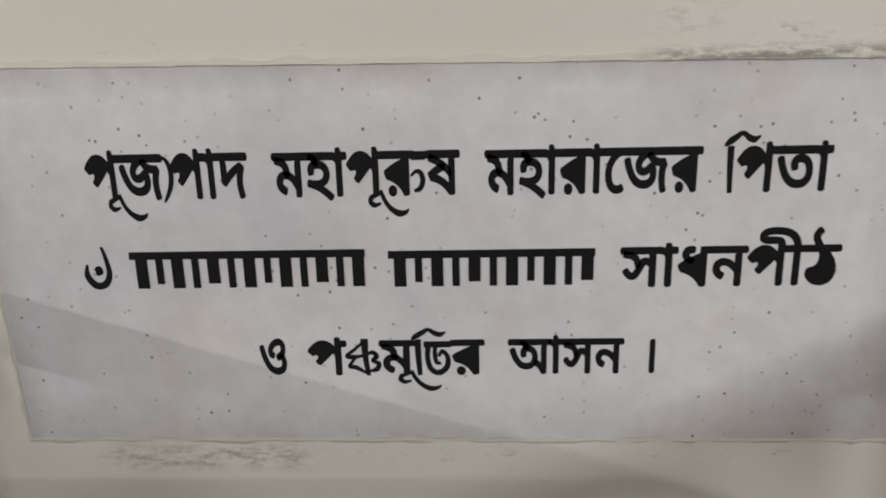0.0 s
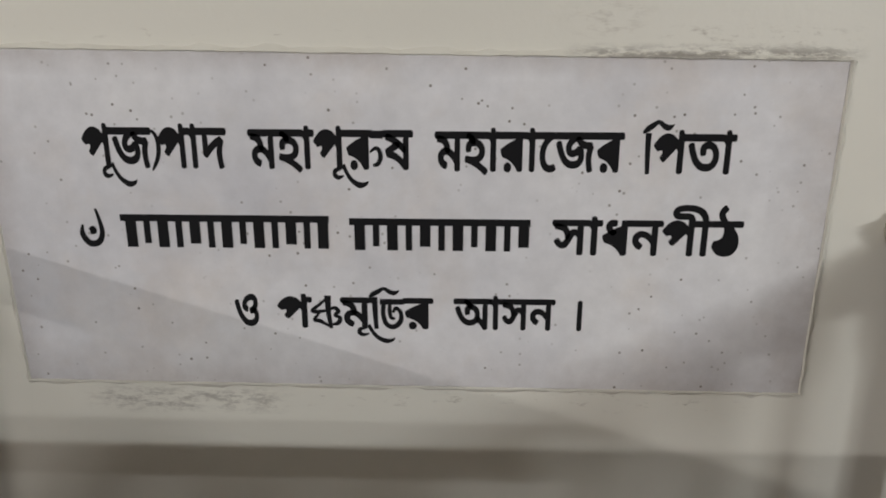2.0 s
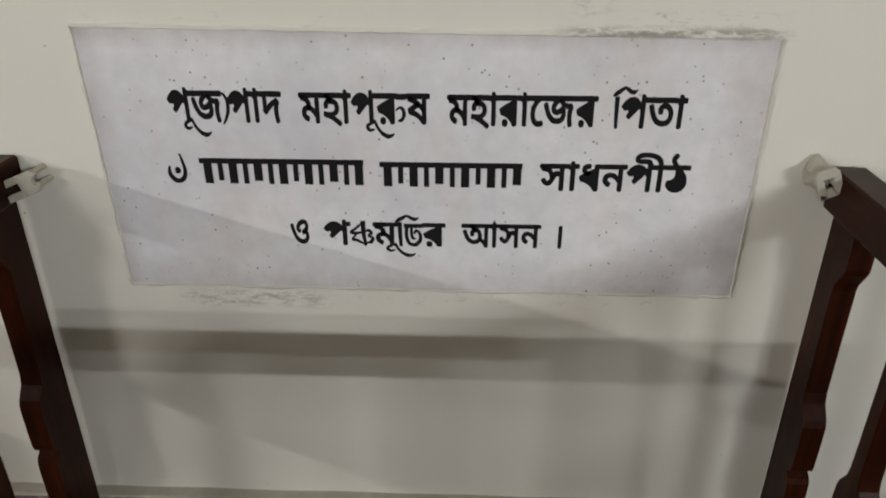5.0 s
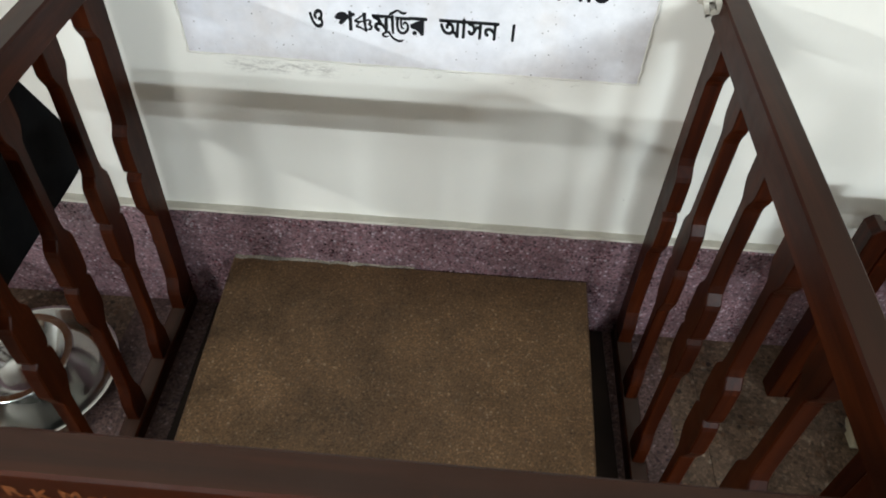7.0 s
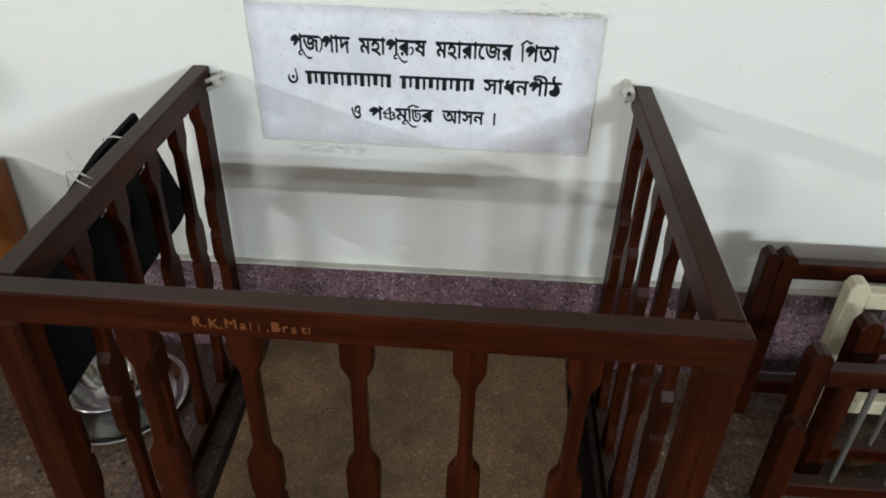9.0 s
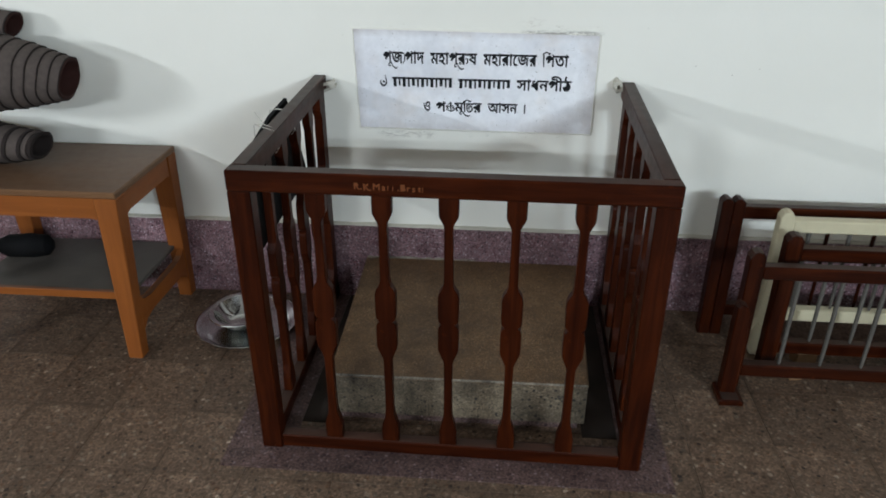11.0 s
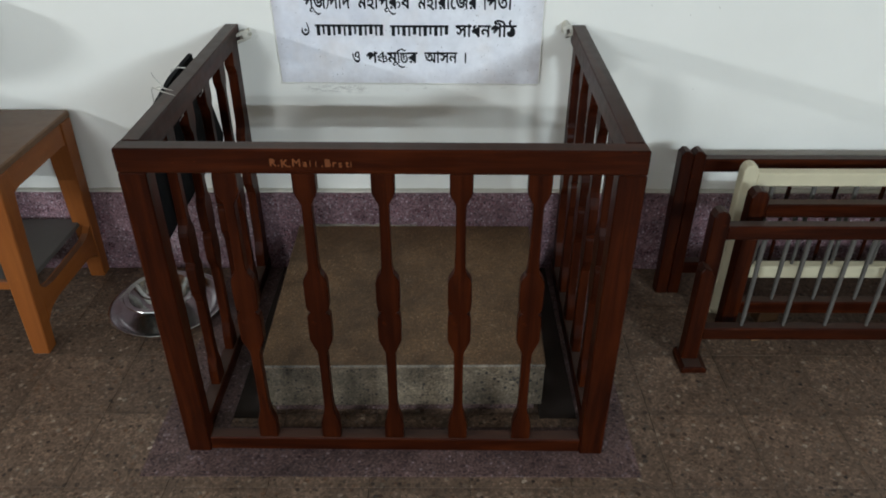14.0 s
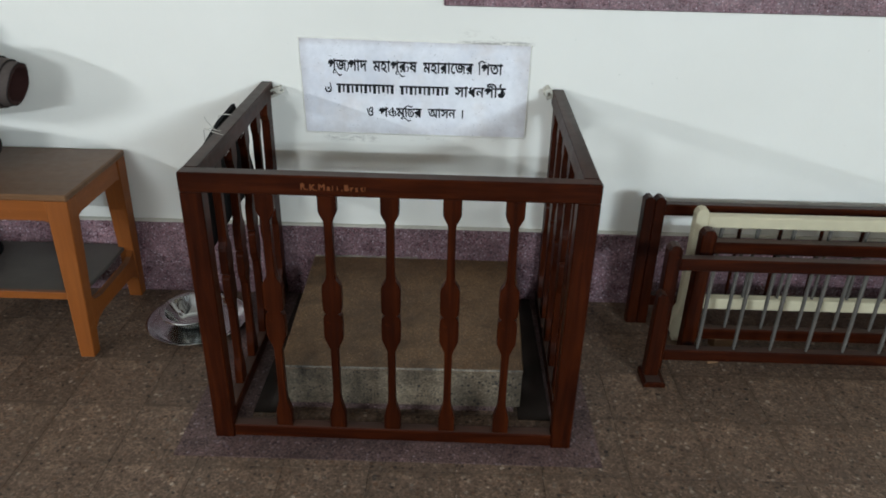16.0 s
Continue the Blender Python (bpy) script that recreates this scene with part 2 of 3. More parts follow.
M_BLACK.node_tree.nodes["Principled BSDF"].inputs["Specular IOR Level"].default_value = 0.1
M_STRING = plain("white_twine", (0.55, 0.52, 0.46), 0.9, scale=80)
M_PLASTER = plain("painted_bracket", (0.62, 0.59, 0.5), 0.5, spread=0.35, scale=60)
M_HOLE = plain("dark_hole", (0.01, 0.009, 0.008), 0.9)
M_MAT = plain("woven_mat_fibre", (0.1, 0.08, 0.07), 0.95, spread=0.45, scale=70)
M_MATEDGE = plain("mat_dark_binding", (0.022, 0.016, 0.014), 0.95, spread=0.3, scale=60)
M_MATRED = plain("mat_red_binding", (0.035, 0.012, 0.009), 0.95, spread=0.3, scale=60)
M_BLOCK = plain("raw_wood_block", (0.26, 0.15, 0.075), 0.7, spread=0.35, scale=30)

# ---- mesh helpers ----


def box(bm, x0, x1, y0, y1, z0, z1, bevel=0.0, segments=1):
    vs = [bm.verts.new((x, y, z)) for x in (x0, x1) for y in (y0, y1) for z in (z0, z1)]
    faces = [bm.faces.new([vs[i] for i in f]) for f in ((0, 1, 3, 2), (4, 6, 7, 5), (0, 4, 5, 1), (2, 3, 7, 6), (0, 2, 6, 4), (1, 5, 7, 3))]
    if bevel:
        edges = {e for f in faces for e in f.edges}
        bmesh.ops.bevel(bm, geom=list(edges), offset=bevel, segments=segments, affect="EDGES", profile=0.5)
    return bm


def prism(bm, outline, axis, a, b, bevel=0.0):
    """A board: an outline in the plane across the axis, given thickness from a to b along it."""
    def place(p, d):
        u, v = p
        return {"x": (d, u, v), "y": (u, d, v), "z": (u, v, d)}[axis]
    low = [bm.verts.new(place(p, a)) for p in outline]
    high = [bm.verts.new(place(p, b)) for p in outline]
    n = len(outline)
    faces = [bm.faces.new(low), bm.faces.new(high[::-1])]
    faces += [bm.faces.new((low[i], high[i], high[(i + 1) % n], low[(i + 1) % n])) for i in range(n)]
    if bevel:
        edges = {e for f in faces[:2] for e in f.edges}
        bmesh.ops.bevel(bm, geom=list(edges), offset=bevel, segments=1, affect="EDGES")
    return bm


def lathe(bm, profile, steps=32, axis="z"):
    """Turns (radius, height) pairs round an axis."""
    rings = []
    for r, h in profile:
        ring = []
        for i in range(steps):
            a = 2 * math.pi * i / steps
            c, s = r * math.cos(a), r * math.sin(a)
            ring.append(bm.verts.new((c, s, h) if axis == "z" else (h, c, s)))
        rings.append(ring)
    for one, two in zip(rings, rings[1:]):
        for i in range(steps):
            bm.faces.new((one[i], one[(i + 1) % steps], two[(i + 1) % steps], two[i]))
    return bm


def cord(bm, points, r, sides=6):
    """A round cord through points."""
    points = [Vector(p) for p in points]
    rings = []
    for i, p in enumerate(points):
        d = (points[min(i + 1, len(points) - 1)] - points[max(i - 1, 0)]).normalized()
        u = d.cross(Vector((0.3, 0.2, 1)) if abs(d.z) < 0.9 else Vector((1, 0.1, 0))).normalized()
        w = d.cross(u)
        rings.append([bm.verts.new(p + r * (math.cos(2 * math.pi * k / sides) * u + math.sin(2 * math.pi * k / sides) * w)) for k in range(sides)])
    for one, two in zip(rings, rings[1:]):
        for k in range(sides):
            bm.faces.new((one[k], one[(k + 1) % sides], two[(k + 1) % sides], two[k]))
    bm.faces.new(rings[0][::-1])
    bm.faces.new(rings[-1])
    return bm


def mesh_of(name, bm, material, smooth=False):
    bmesh.ops.recalc_face_normals(bm, faces=bm.faces[:])
    me = bpy.data.meshes.new(name)
    bm.to_mesh(me)
    bm.free()
    me.materials.append(material)
    if smooth:
        me.polygons.foreach_set("use_smooth", [True] * len(me.polygons))
        me.set_sharp_from_angle(angle=radians(35))
    return me


def part(name, bm, material, parent, label="", smooth=False):
    """Links a bmesh as one mesh object under a thing or a part."""
    ob = new(name, mesh_of(name, bm, material, smooth))
    ob.parent = parent
    return tagged(ob, label)


def thing(name, label, category, m=None, group="", kind=""):
    ob = new(name)
    ob.empty_display_size = 0.1
    if m is not None:
        ob.matrix_world = m
    return tagged(ob, label, category, group, kind)


def setting(name, bm, material, label="", category="", smooth=False):
    return tagged(new(name, mesh_of(name, bm, material, smooth)), label, category, kind="structure")


B = bmesh.new

# ---- the room ----
XW, XE, YS, H = -4.7, 5.2, -8.6, 3.2
WX0, WX1, WZ0, WZ1 = 0.15, 1.75, 1.195, 2.35   # window opening
wall = B()
box(wall, XW, WX0, 0, 0.25, 0, H)
box(wall, WX1, XE, 0, 0.25, 0, H)
box(wall, WX0, WX1, 0, 0.25, 0, WZ0)
box(wall, WX0, WX1, 0, 0.25, WZ1, H)
setting("wall_north", wall, M_WALL, "cream-white enamel painted plaster wall with grimy scrapes", "wall")
# unseen walls that close the room; their ochre is chosen for its bounced light
setting("wall_south", box(B(), XW, XE, YS - 0.2, YS, 0, H), M_FAR, "plain unseen wall, dull ochre to tune the bounced light", "wall")
setting("wall_west", box(B(), XW - 0.2, XW, YS, 0, 0, H), M_FAR, "plain unseen wall, dull ochre to tune the bounced light", "wall")
setting("wall_east", box(B(), XE, XE + 0.2, YS, 0, 0, H), M_FAR, "plain unseen wall, dull ochre to tune the bounced light", "wall")
setting("ceiling", box(B(), XW, XE, YS, 0, H, H + 0.2), M_CEIL, "plain white ceiling", "ceiling")

# skirting with a slightly rounded upper edge, and the paint's ragged lower edge above it
SK, SKT = 0.306, 0.022
setting("baseboard", prism(B(), [(0, 0), (-SKT, 0), (-SKT, SK - 0.005), (-SKT + 0.005, SK), (0, SK)], "x", XW, XE), M_SKIRT, "purple-brown polished terrazzo skirting with pale chips", "skirting")
bead = B()
rng = random.Random(4)
xs = [XW + i * 0.05 for i in range(int((XE - XW) / 0.05) + 1)]
rows = []
for x in xs:
    d, t = 0.0205 + rng.uniform(-0.0015, 0.001), 0.006 + rng.uniform(-0.001, 0.0012)
    rows.append([bead.verts.new((x, y, z)) for y, z in ((0.0, SK), (-d, SK), (-d * 0.9, SK + t * 0.7), (0.0, SK + t))])
for one, two in zip(rows, rows[1:]):
    for i in range(3):
        bead.faces.new((one[i], two[i], two[i + 1], one[i + 1]))
setting("trim", bead, M_PLASTER, "uneven cream paint bead above the skirting", "trim")

# ---- window above, closed with wooden shutters ----
window = thing("window_1", "window with purple terrazzo surround and closed brown wooden shutters", "window", kind="structure")
surround = B()
F = 0.055
box(surround, WX0 - F, WX1 + F, -0.012, 0.1, WZ0 - F, WZ0 - 0.0005, 0.003)
box(surround, WX0 - F, WX0 - 0.0005, -0.0118, 0.1, WZ0, WZ1, 0.003)
box(surround, WX1 + 0.0005, WX1 + F, -0.0118, 0.1, WZ0, WZ1, 0.003)
box(surround, WX0 - F, WX1 + F, -0.012, 0.1, WZ1 + 0.0005, WZ1 + F, 0.003)
part("window_frame", surround, M_SKIRT, window, "purple terrazzo surround")
for x0, x1 in ((WX0 + 0.004, WX0 + 0.036), (WX1 - 0.036, WX1 - 0.004)):
    part("jamb", box(B(), x0, x1, 0.03, 0.1, WZ0 + 0.003, WZ1 - 0.003, 0.003), M_SHUTTER, window)
part("sill", box(B(), WX0 + 0.038, WX1 - 0.038, 0.03, 0.1, WZ0 + 0.002, WZ0 + 0.008, 0.001), M_SHUTTER, window)
mid = WX0 + 1.32
for x0, x1 in ((WX0 + 0.04, mid + 0.01), (mid + 0.09, WX1 - 0.04)):
    leaf = part("shutter", box(B(), x0 + 0.05, x1 - 0.05, 0.056, 0.078, WZ0 + 0.1, WZ1 - 0.1), M_SHUTTER, window)
    for a, b, c, d in ((x0, x1, WZ0 + 0.013, WZ0 + 0.1), (x0, x1, WZ1 - 0.1, WZ1 - 0.04), (x0, x0 + 0.05, WZ0 + 0.1, WZ1 - 0.1), (x1 - 0.05, x1, WZ0 + 0.1, WZ1 - 0.1)):
        part("shutter_rail", box(B(), a, b, 0.05, 0.09, c, d, 0.004), M_SHUTTER, leaf)
# added black sheet: gives the darkness in the shutter gap as colour
part("dark_backing", box(B(), WX0, WX1, 0.12, 0.14, WZ0, WZ1), M_HOLE, window, "black backing for the unlit space behind the shutters")

# ---- plaque ----
plaque = thing("plaque", "grey-white marble wall plaque with three lines of black lettering", "plaque")
PF = -0.004
slab = prism(B(), [(-0.409, 1.0205), (0.401, 1.0115), (0.3995, 0.680), (-0.400, 0.6845)], "y", PF, 0.06, 0.0015)
part("slab", slab, M_MARBLE, plaque)


PEN = 0.027


def glyphs(text):
    """A run of letters in the built-in font, every outline filled by itself: points, faces and the pen's way."""
    curve = bpy.data.curves.new("letters", "FONT")
    curve.body, curve.size = text, 1.0
    ob = new("letters", curve)
    bpy.context.view_layer.update()
    loops = []
    for spline in ob.to_curve(bpy.context.evaluated_depsgraph_get()).splines:
        ring, knots = [], spline.bezier_points
        for a, b in zip(knots, [*knots[1:], knots[0]]):
            ring += geometry.interpolate_bezier(a.co, a.handle_right, b.handle_left, b.co, 5)[:-1]
        clean = [p for p, q in zip(ring, ring[1:] + ring[:1]) if (p - q).length > 1e-5]
        if len(clean) > 2:
            loops.append([Vector((p.x, p.y, 0)) for p in clean])
    # the broad pen: every outline is moved outwards a little
    way = 1 if sum(p.x * q.y - q.x * p.y for r in loops for p, q in zip(r, r[1:] + r[:1])) > 0 else -1
    for r in loops:
        turn = [(b - a).normalized() for a, b in zip(r[-1:] + r[:-1], r[1:] + r[:1])]
        r[:] = [p + Vector((d.y, -d.x, 0)) * PEN * way for p, d in zip(r, turn)]
    ob.to_curve_clear()
    bpy.data.objects.remove(ob)
    area = lambda r: sum(p.x * q.y - q.x * p.y for p, q in zip(r, r[1:] + r[:1])) / 2
    sign = 1 if area(max(loops, key=lambda r: abs(area(r)))) > 0 else -1
    inside = lambda p, r: sum((a.y > p.y) != (b.y > p.y) and p.x < (b.x - a.x) * (p.y - a.y) / (b.y - a.y) + a.x for a, b in zip(r, r[1:] + r[:1])) % 2
    points, faces = [], []
    for outer in [r for r in loops if area(r) * sign > 0]:
        holes = [r for r in loops if area(r) * sign < 0 and inside(r[0], outer)]
        start = len(points)
        flat, edges = [], []
        for r in (outer, *holes):
            n = len(flat)
            flat += [Vector((p.x, p.y)) for p in r]
            edges += [(n + k, n + (k + 1) % len(r)) for k in range(len(r))]
        made = geometry.delaunay_2d_cdt(flat, edges, [], 4, 1e-6)
        points += [Vector((p.x, p.y, 0)) for p in made[0]]
        faces += [tuple(k + start for k in f) for f in made[2]]
    return points, faces, max(p.x for p in points) - 0.02


def stroke(points, widths):
    """A pen stroke in the letters' plane through points, its width changing from one to the next."""
    way, wide, n = [], [], len(points)
    for i in range(n - 1):
        p0, p1, p2, p3 = (Vector(points[max(0, min(n - 1, i + k))]) for k in (-1, 0, 1, 2))
        for u in (0.0, 0.2, 0.4, 0.6, 0.8):
            way.append(0.5 * (2 * p1 + (p2 - p0) * u + (2 * p0 - 5 * p1 + 4 * p2 - p3) * u * u + (3 * p1 - 3 * p2 + p3 - p0) * u ** 3))
            wide.append(widths[i] + (widths[i + 1] - widths[i]) * u)
    way.append(Vector(points[-1]))
    wide.append(widths[-1])
    left, right = [], []
    for i, p in enumerate(way):
        d = (way[min(i + 1, len(way) - 1)] - way[max(i - 1, 0)]).normalized()
        side = Vector((-d.y, d.x)) * wide[i] * 0.5
        left.append(p + side)
        right.append(p - side)
    k = len(way)
    return [Vector((p.x, p.y, 0)) for p in left + right], [(i, i + 1, k + i + 1, k + i) for i in range(k - 1)]


# joined letters and signs that the font cannot join by itself, drawn with the broad pen: strokes and the way on
SIGNS = {
    "ya": (0.16, [([(0.02, 0.60), (0.12, 0.52), (0.17, 0.36), (0.14, 0.18), (0.04, 0.02), (-0.03, -0.06)], (0.05, 0.08, 0.11, 0.1, 0.07, 0.03))]),
    "u": (0.0, [([(-0.05, 0.04), (-0.14, -0.01), (-0.25, -0.04), (-0.27, -0.11), (-0.19, -0.16), (-0.06, -0.13)], (0.06, 0.05, 0.09, 0.1, 0.08, 0.03)),
                ([(-0.07, 0.06), (0.02, -0.10), (0.14, -0.22), (0.30, -0.29), (0.44, -0.27), (0.5, -0.22)], (0.08, 0.08, 0.09, 0.11, 0.07, 0.02))]),
    "ru": (0.26, [([(-0.06, 0.27), (0.05, 0.34), (0.14, 0.31), (0.18, 0.2), (0.12, 0.08), (0.0, 0.05)], (0.04, 0.06, 0.09, 0.11, 0.09, 0.04)),
                  ([(-0.05, 0.57), (0.24, 0.57)], (0.13, 0.13))]),
    "i": (0.2, [([(0.07, 0.66), (0.08, 0.3), (0.1, -0.03)], (0.13, 0.11, 0.09)),
                 ([(-0.05, 0.66), (0.04, 0.72), (0.15, 0.78), (0.27, 0.84), (0.4, 0.77), (0.5, 0.75), (0.6, 0.8)], (0.03, 0.11, 0.1, 0.07, 0.1, 0.1, 0.02))]),
    "ncha": (0.66, [([(0.36, 0.68), (0.37, 0.3), (0.42, -0.03)], (0.15, 0.11, 0.08)),
                    ([(0.33, 0.62), (0.2, 0.5), (0.02, 0.36), (0.12, 0.33), (0.34, 0.36)], (0.04, 0.06, 0.08, 0.09, 0.05)),
                    ([(0.2, 0.34), (0.06, 0.16), (0.18, 0.13), (0.38, 0.02)], (0.04, 0.08, 0.09, 0.05)),
                    ([(0.36, 0.36), (0.5, 0.42), (0.58, 0.34), (0.5, 0.26), (0.62, 0.2), (0.57, 0.09), (0.44, 0.06)], (0.04, 0.08, 0.1, 0.06, 0.09, 0.1, 0.04))]),
    "nda": (0.5, [([(-0.02, 0.56), (0.5, 0.56)], (0.12, 0.12)),
                  ([(0.07, 0.56), (0.05, 0.3), (0.12, 0.08), (0.28, 0.02), (0.42, 0.14), (0.43, 0.32), (0.33, 0.43), (0.26, 0.33)], (0.1, 0.1, 0.1, 0.11, 0.11, 0.09, 0.08, 0.06)),
                  ([(0.2, 0.54), (0.19, 0.38), (0.22, 0.22), (0.31, 0.2)], (0.07, 0.09, 0.08, 0.05))]),
    "late": (0.4, [([(0.03, 0.40), (0.01, 0.22), (0.12, 0.06), (0.28, 0.08), (0.36, 0.26), (0.32, 0.55), (0.28, 0.68)], (0.03, 0.1, 0.12, 0.11, 0.09, 0.06, 0.04)),
                   ([(0.14, 0.29), (0.2, 0.33), (0.22, 0.27), (0.15, 0.24)], (0.06, 0.09, 0.09, 0.05))]),
}


def word(pieces, x0, x1, head, base):
    """Letters between x0 and x1, their head line and base line at those heights. Pieces: text and its width, or a sign's name and 0."""
    placed, pen = [], 0.0
    for text, wide in pieces:
        if wide == 0:
            way, strokes = SIGNS[text]
            for points, widths in strokes:
                ps, fs = stroke(points, widths)
                placed.append(([Vector((pen + p.x, p.y, 0)) for p in ps], fs))
            pen += way
            continue
        for ch in text:
            ps, fs, way = glyphs(ch)
            placed.append(([Vector((pen + p.x * wide, p.y, 0)) for p in ps], fs))
            pen += way * wide
    low, high = min(p.x for ps, _ in placed for p in ps), max(p.x for ps, _ in placed for p in ps)
    sx, sz = (x1 - x0) / (high - low), (head - base) / 0.622
    for k, (ps, fs) in enumerate(placed):
        bm = B()
        vs = [bm.verts.new((x0 + (p.x - low) * sx, PF - 0.0003 - 0.00004 * (k % 5), base + p.y * sz)) for p in ps]
        for f in fs:
            try:
                bm.faces.new([vs[i] for i in f])
            except ValueError:
                pass
        part("letter", bm, M_INK, plaque, "black painted letter")


def bars(x0, x1, head, base, count, parent, material, y, thick=0.0068, label="black painted bars"):
    """Plain bars the size of a word: one along the head line and short ones below it."""
    bm = B()
    box(bm, x0, x1, y - 0.0008, y, head - thick, head)
    gap = (x1 - x0) / count
    for i in range(count):
        c = x0 + gap * (i + 0.62)
        w = thick * (0.9 if i % 2 else 1.5)
        box(bm, c - w / 2, c + w / 2, y - 0.0008, y, base + (0.004 if i % 3 == 1 else 0.0), head - thick)
    return part("bar", bm, material, parent, label)


word([("প", 1), ("u", 0), ("জ", 1), ("ya", 0), ("পাদ", 1)], -0.311, -0.172, 0.947, 0.911)
word([("মহাপ", 1), ("u", 0), ("র", 1), ("ru", 0), ("ষ", 1)], -0.152, 0.005, 0.946, 0.911)
word([("মহারােজর", 1)], 0.025, 0.203, 0.945, 0.910)
word([("i", 0), ("পতা", 1)], 0.219, 0.307, 0.944, 0.909)
word([("late", 0)], -0.325, -0.300, 0.866, 0.831)
bars(-0.283, -0.078, 0.864, 0.831, 13, plaque, M_INK, PF - 0.0002)
bars(-0.058, 0.118, 0.862, 0.830, 11, plaque, M_INK, PF - 0.0002)
word([("সাধনপীঠ", 1)], 0.139, 0.323, 0.861, 0.828)
word([("ও", 1)], -0.177, -0.153, 0.781, 0.747)
word([("প", 1), ("ncha", 0), ("ম", 1), ("u", 0), ("i", 0), ("nda", 0), ("র", 1)], -0.134, 0.024, 0.779, 0.748)
word([("আসন", 1)], 0.044, 0.146, 0.779, 0.748)
word([("।", 1)], 0.168, 0.173, 0.778, 0.748)

# the plaster's ragged lip round the slab
lip = B()
rng = random.Random(9)


def lip_run(a, b, out):
    n = max(4, int((Vector(b) - Vector(a)).length / 0.012))
    rows = []
    for i in range(n + 1):
        p = Vector(a).lerp(Vector(b), i / n)
        o, d = Vector(out), 0.0055 + rng.uniform(-0.0007, 0.001)
        w = 0.0035 + rng.uniform(-0.001, 0.0015)
        e = p - o * rng.uniform(0.0, 0.0009)
        rows.append([lip.verts.new((q.x, y, q.y)) for q, y in ((e, PF + 0.001), (e + o * 0.001, -d), (e + o * w * 0.6, -d * 0.8), (e + o * w * 1.6, 0.0))])
    for one, two in zip(rows, rows[1:]):
        for k in range(3):
            lip.faces.new((one[k], two[k], two[k + 1], one[k + 1]))


lip_run((-0.411, 1.0205), (0.403, 1.0115), (0, 1))
lip_run((-0.402, 0.6845), (0.402, 0.680), (0, -1))
lip_run((-0.409, 1.0205), (-0.4, 0.6845), (-1, 0))
lip_run((0.401, 1.0115), (0.3995, 0.680), (1, 0))
setting("plaster_trim", lip, M_WALL, "ragged painted plaster lip round the marble slab", "trim")

# ---- plinth inside the railing ----
plinth = thing("plinth", "low cement seat platform with worn brown top and pale stained front", "platform")
PX = [(-0.398, -0.0225), (-0.378, -0.757), (0.374, -0.75), (0.401, -0.0225)]
PZ = 0.178
top = prism(B(), PX, "z", PZ - 0.012, PZ, 0.004)
part("top", top, M_PLINTH, plinth)
core = prism(B(), [(x * 0.995, y + (0.004 if y < -0.5 else 0)) for x, y in PX], "z", 0.036, PZ - 0.012)
part("worn_edge", prism(B(), [(-0.376, -0.7578), (0.372, -0.7508), (0.372, -0.7455), (-0.376, -0.7525)], "z", PZ - 0.0075, PZ + 0.0006, 0.0015), M_WORN, plinth, "pale worn front edge")
part("base", prism(B(), [(x * 0.95, y * 0.965 - 0.002) for x, y in PX], "z", 0.0, 0.036), M_BORDER, plinth, "dark recessed base")
part("front", core, M_PLINTH_FACE, plinth, "pale rough cement face with dark stains")

fillet = B()
rng = random.Random(12)
rows = []
for i in range(22):
    x = -0.393 + i * 0.0193
    d, t = 0.009 * (1 - i / 30) + rng.uniform(-0.004, 0.003), 0.005 + rng.uniform(-0.003, 0.003)
    rows.append([fillet.verts.new(p) for p in ((x, -0.0224, PZ + t), (x, -0.0224 - d * 0.5, PZ + t * 0.5), (x, -0.0224 - d, PZ + 0.0004))])
for one, two in zip(rows, rows[1:]):
    for i in range(2):
        fillet.faces.new((one[i], two[i], two[i + 1], one[i + 1]))
part("fillet", fillet, M_WORN, plinth, "pale cement fillet against the skirting", True)

# ---- railing round the plinth ----
RW, RD, RZ = 1.067, 0.880, 0.851
railing = thing("railing", "dark mahogany railing with flat shaped balusters round a platform", "railing", pose(-0.0125, -0.0105, 0.003, 0, 0, -0.5))
P, PD, RAIL, TALL = 0.058, 0.045, 0.041, 0.054
HX = RW / 2


def half_profile():
    """The flat baluster's outline from foot to head: half width and height."""
    return [(0.0235, 0.045), (0.0235, 0.092), (0.021, 0.105), (0.0128, 0.135), (0.0112, 0.16), (0.0108, 0.25), (0.0115, 0.322), (0.0135, 0.329), (0.0245, 0.356), (0.0268, 0.364), (0.0272, 0.41), (0.0264, 0.428), (0.0245, 0.435), (0.0172, 0.4425), (0.0245, 0.450), (0.0264, 0.457), (0.0272, 0.48), (0.0268, 0.524), (0.0245, 0.534), (0.0142, 0.551), (0.0118, 0.566), (0.0110, 0.63), (0.0108, 0.715), (0.0122, 0.724), (0.0215, 0.742), (0.0242, 0.75), (0.0245, 0.8)]


def baluster(axis):
    prof = half_profile()
    outline = [(w, z) for w, z in prof] + [(-w, z) for w, z in reversed(prof)]
    bm, rings, n = B(), [], 2 * len(prof)
    for d, inset in ((-0.0125, 0.0018), (-0.0105, 0.0), (0.0105, 0.0), (0.0125, 0.0018)):
        ring = [((abs(u) - inset) * (1 if u > 0 else -1), z) for u, z in outline]
        rings.append([bm.verts.new((u, d, z) if axis == "y" else (d, u, z)) for u, z in ring])
    for one, two in zip(rings, rings[1:]):
        for i in range(n):
            bm.faces.new((one[i], one[(i + 1) % n], two[(i + 1) % n], two[i]))
    for ring in (rings[0], rings[-1]):
        for i in range(len(prof) - 1):
            bm.faces.new((ring[i], ring[i + 1], ring[n - 2 - i], ring[n - 1 - i]))
    return mesh_of("baluster", bm, MAHOGANY["z"])


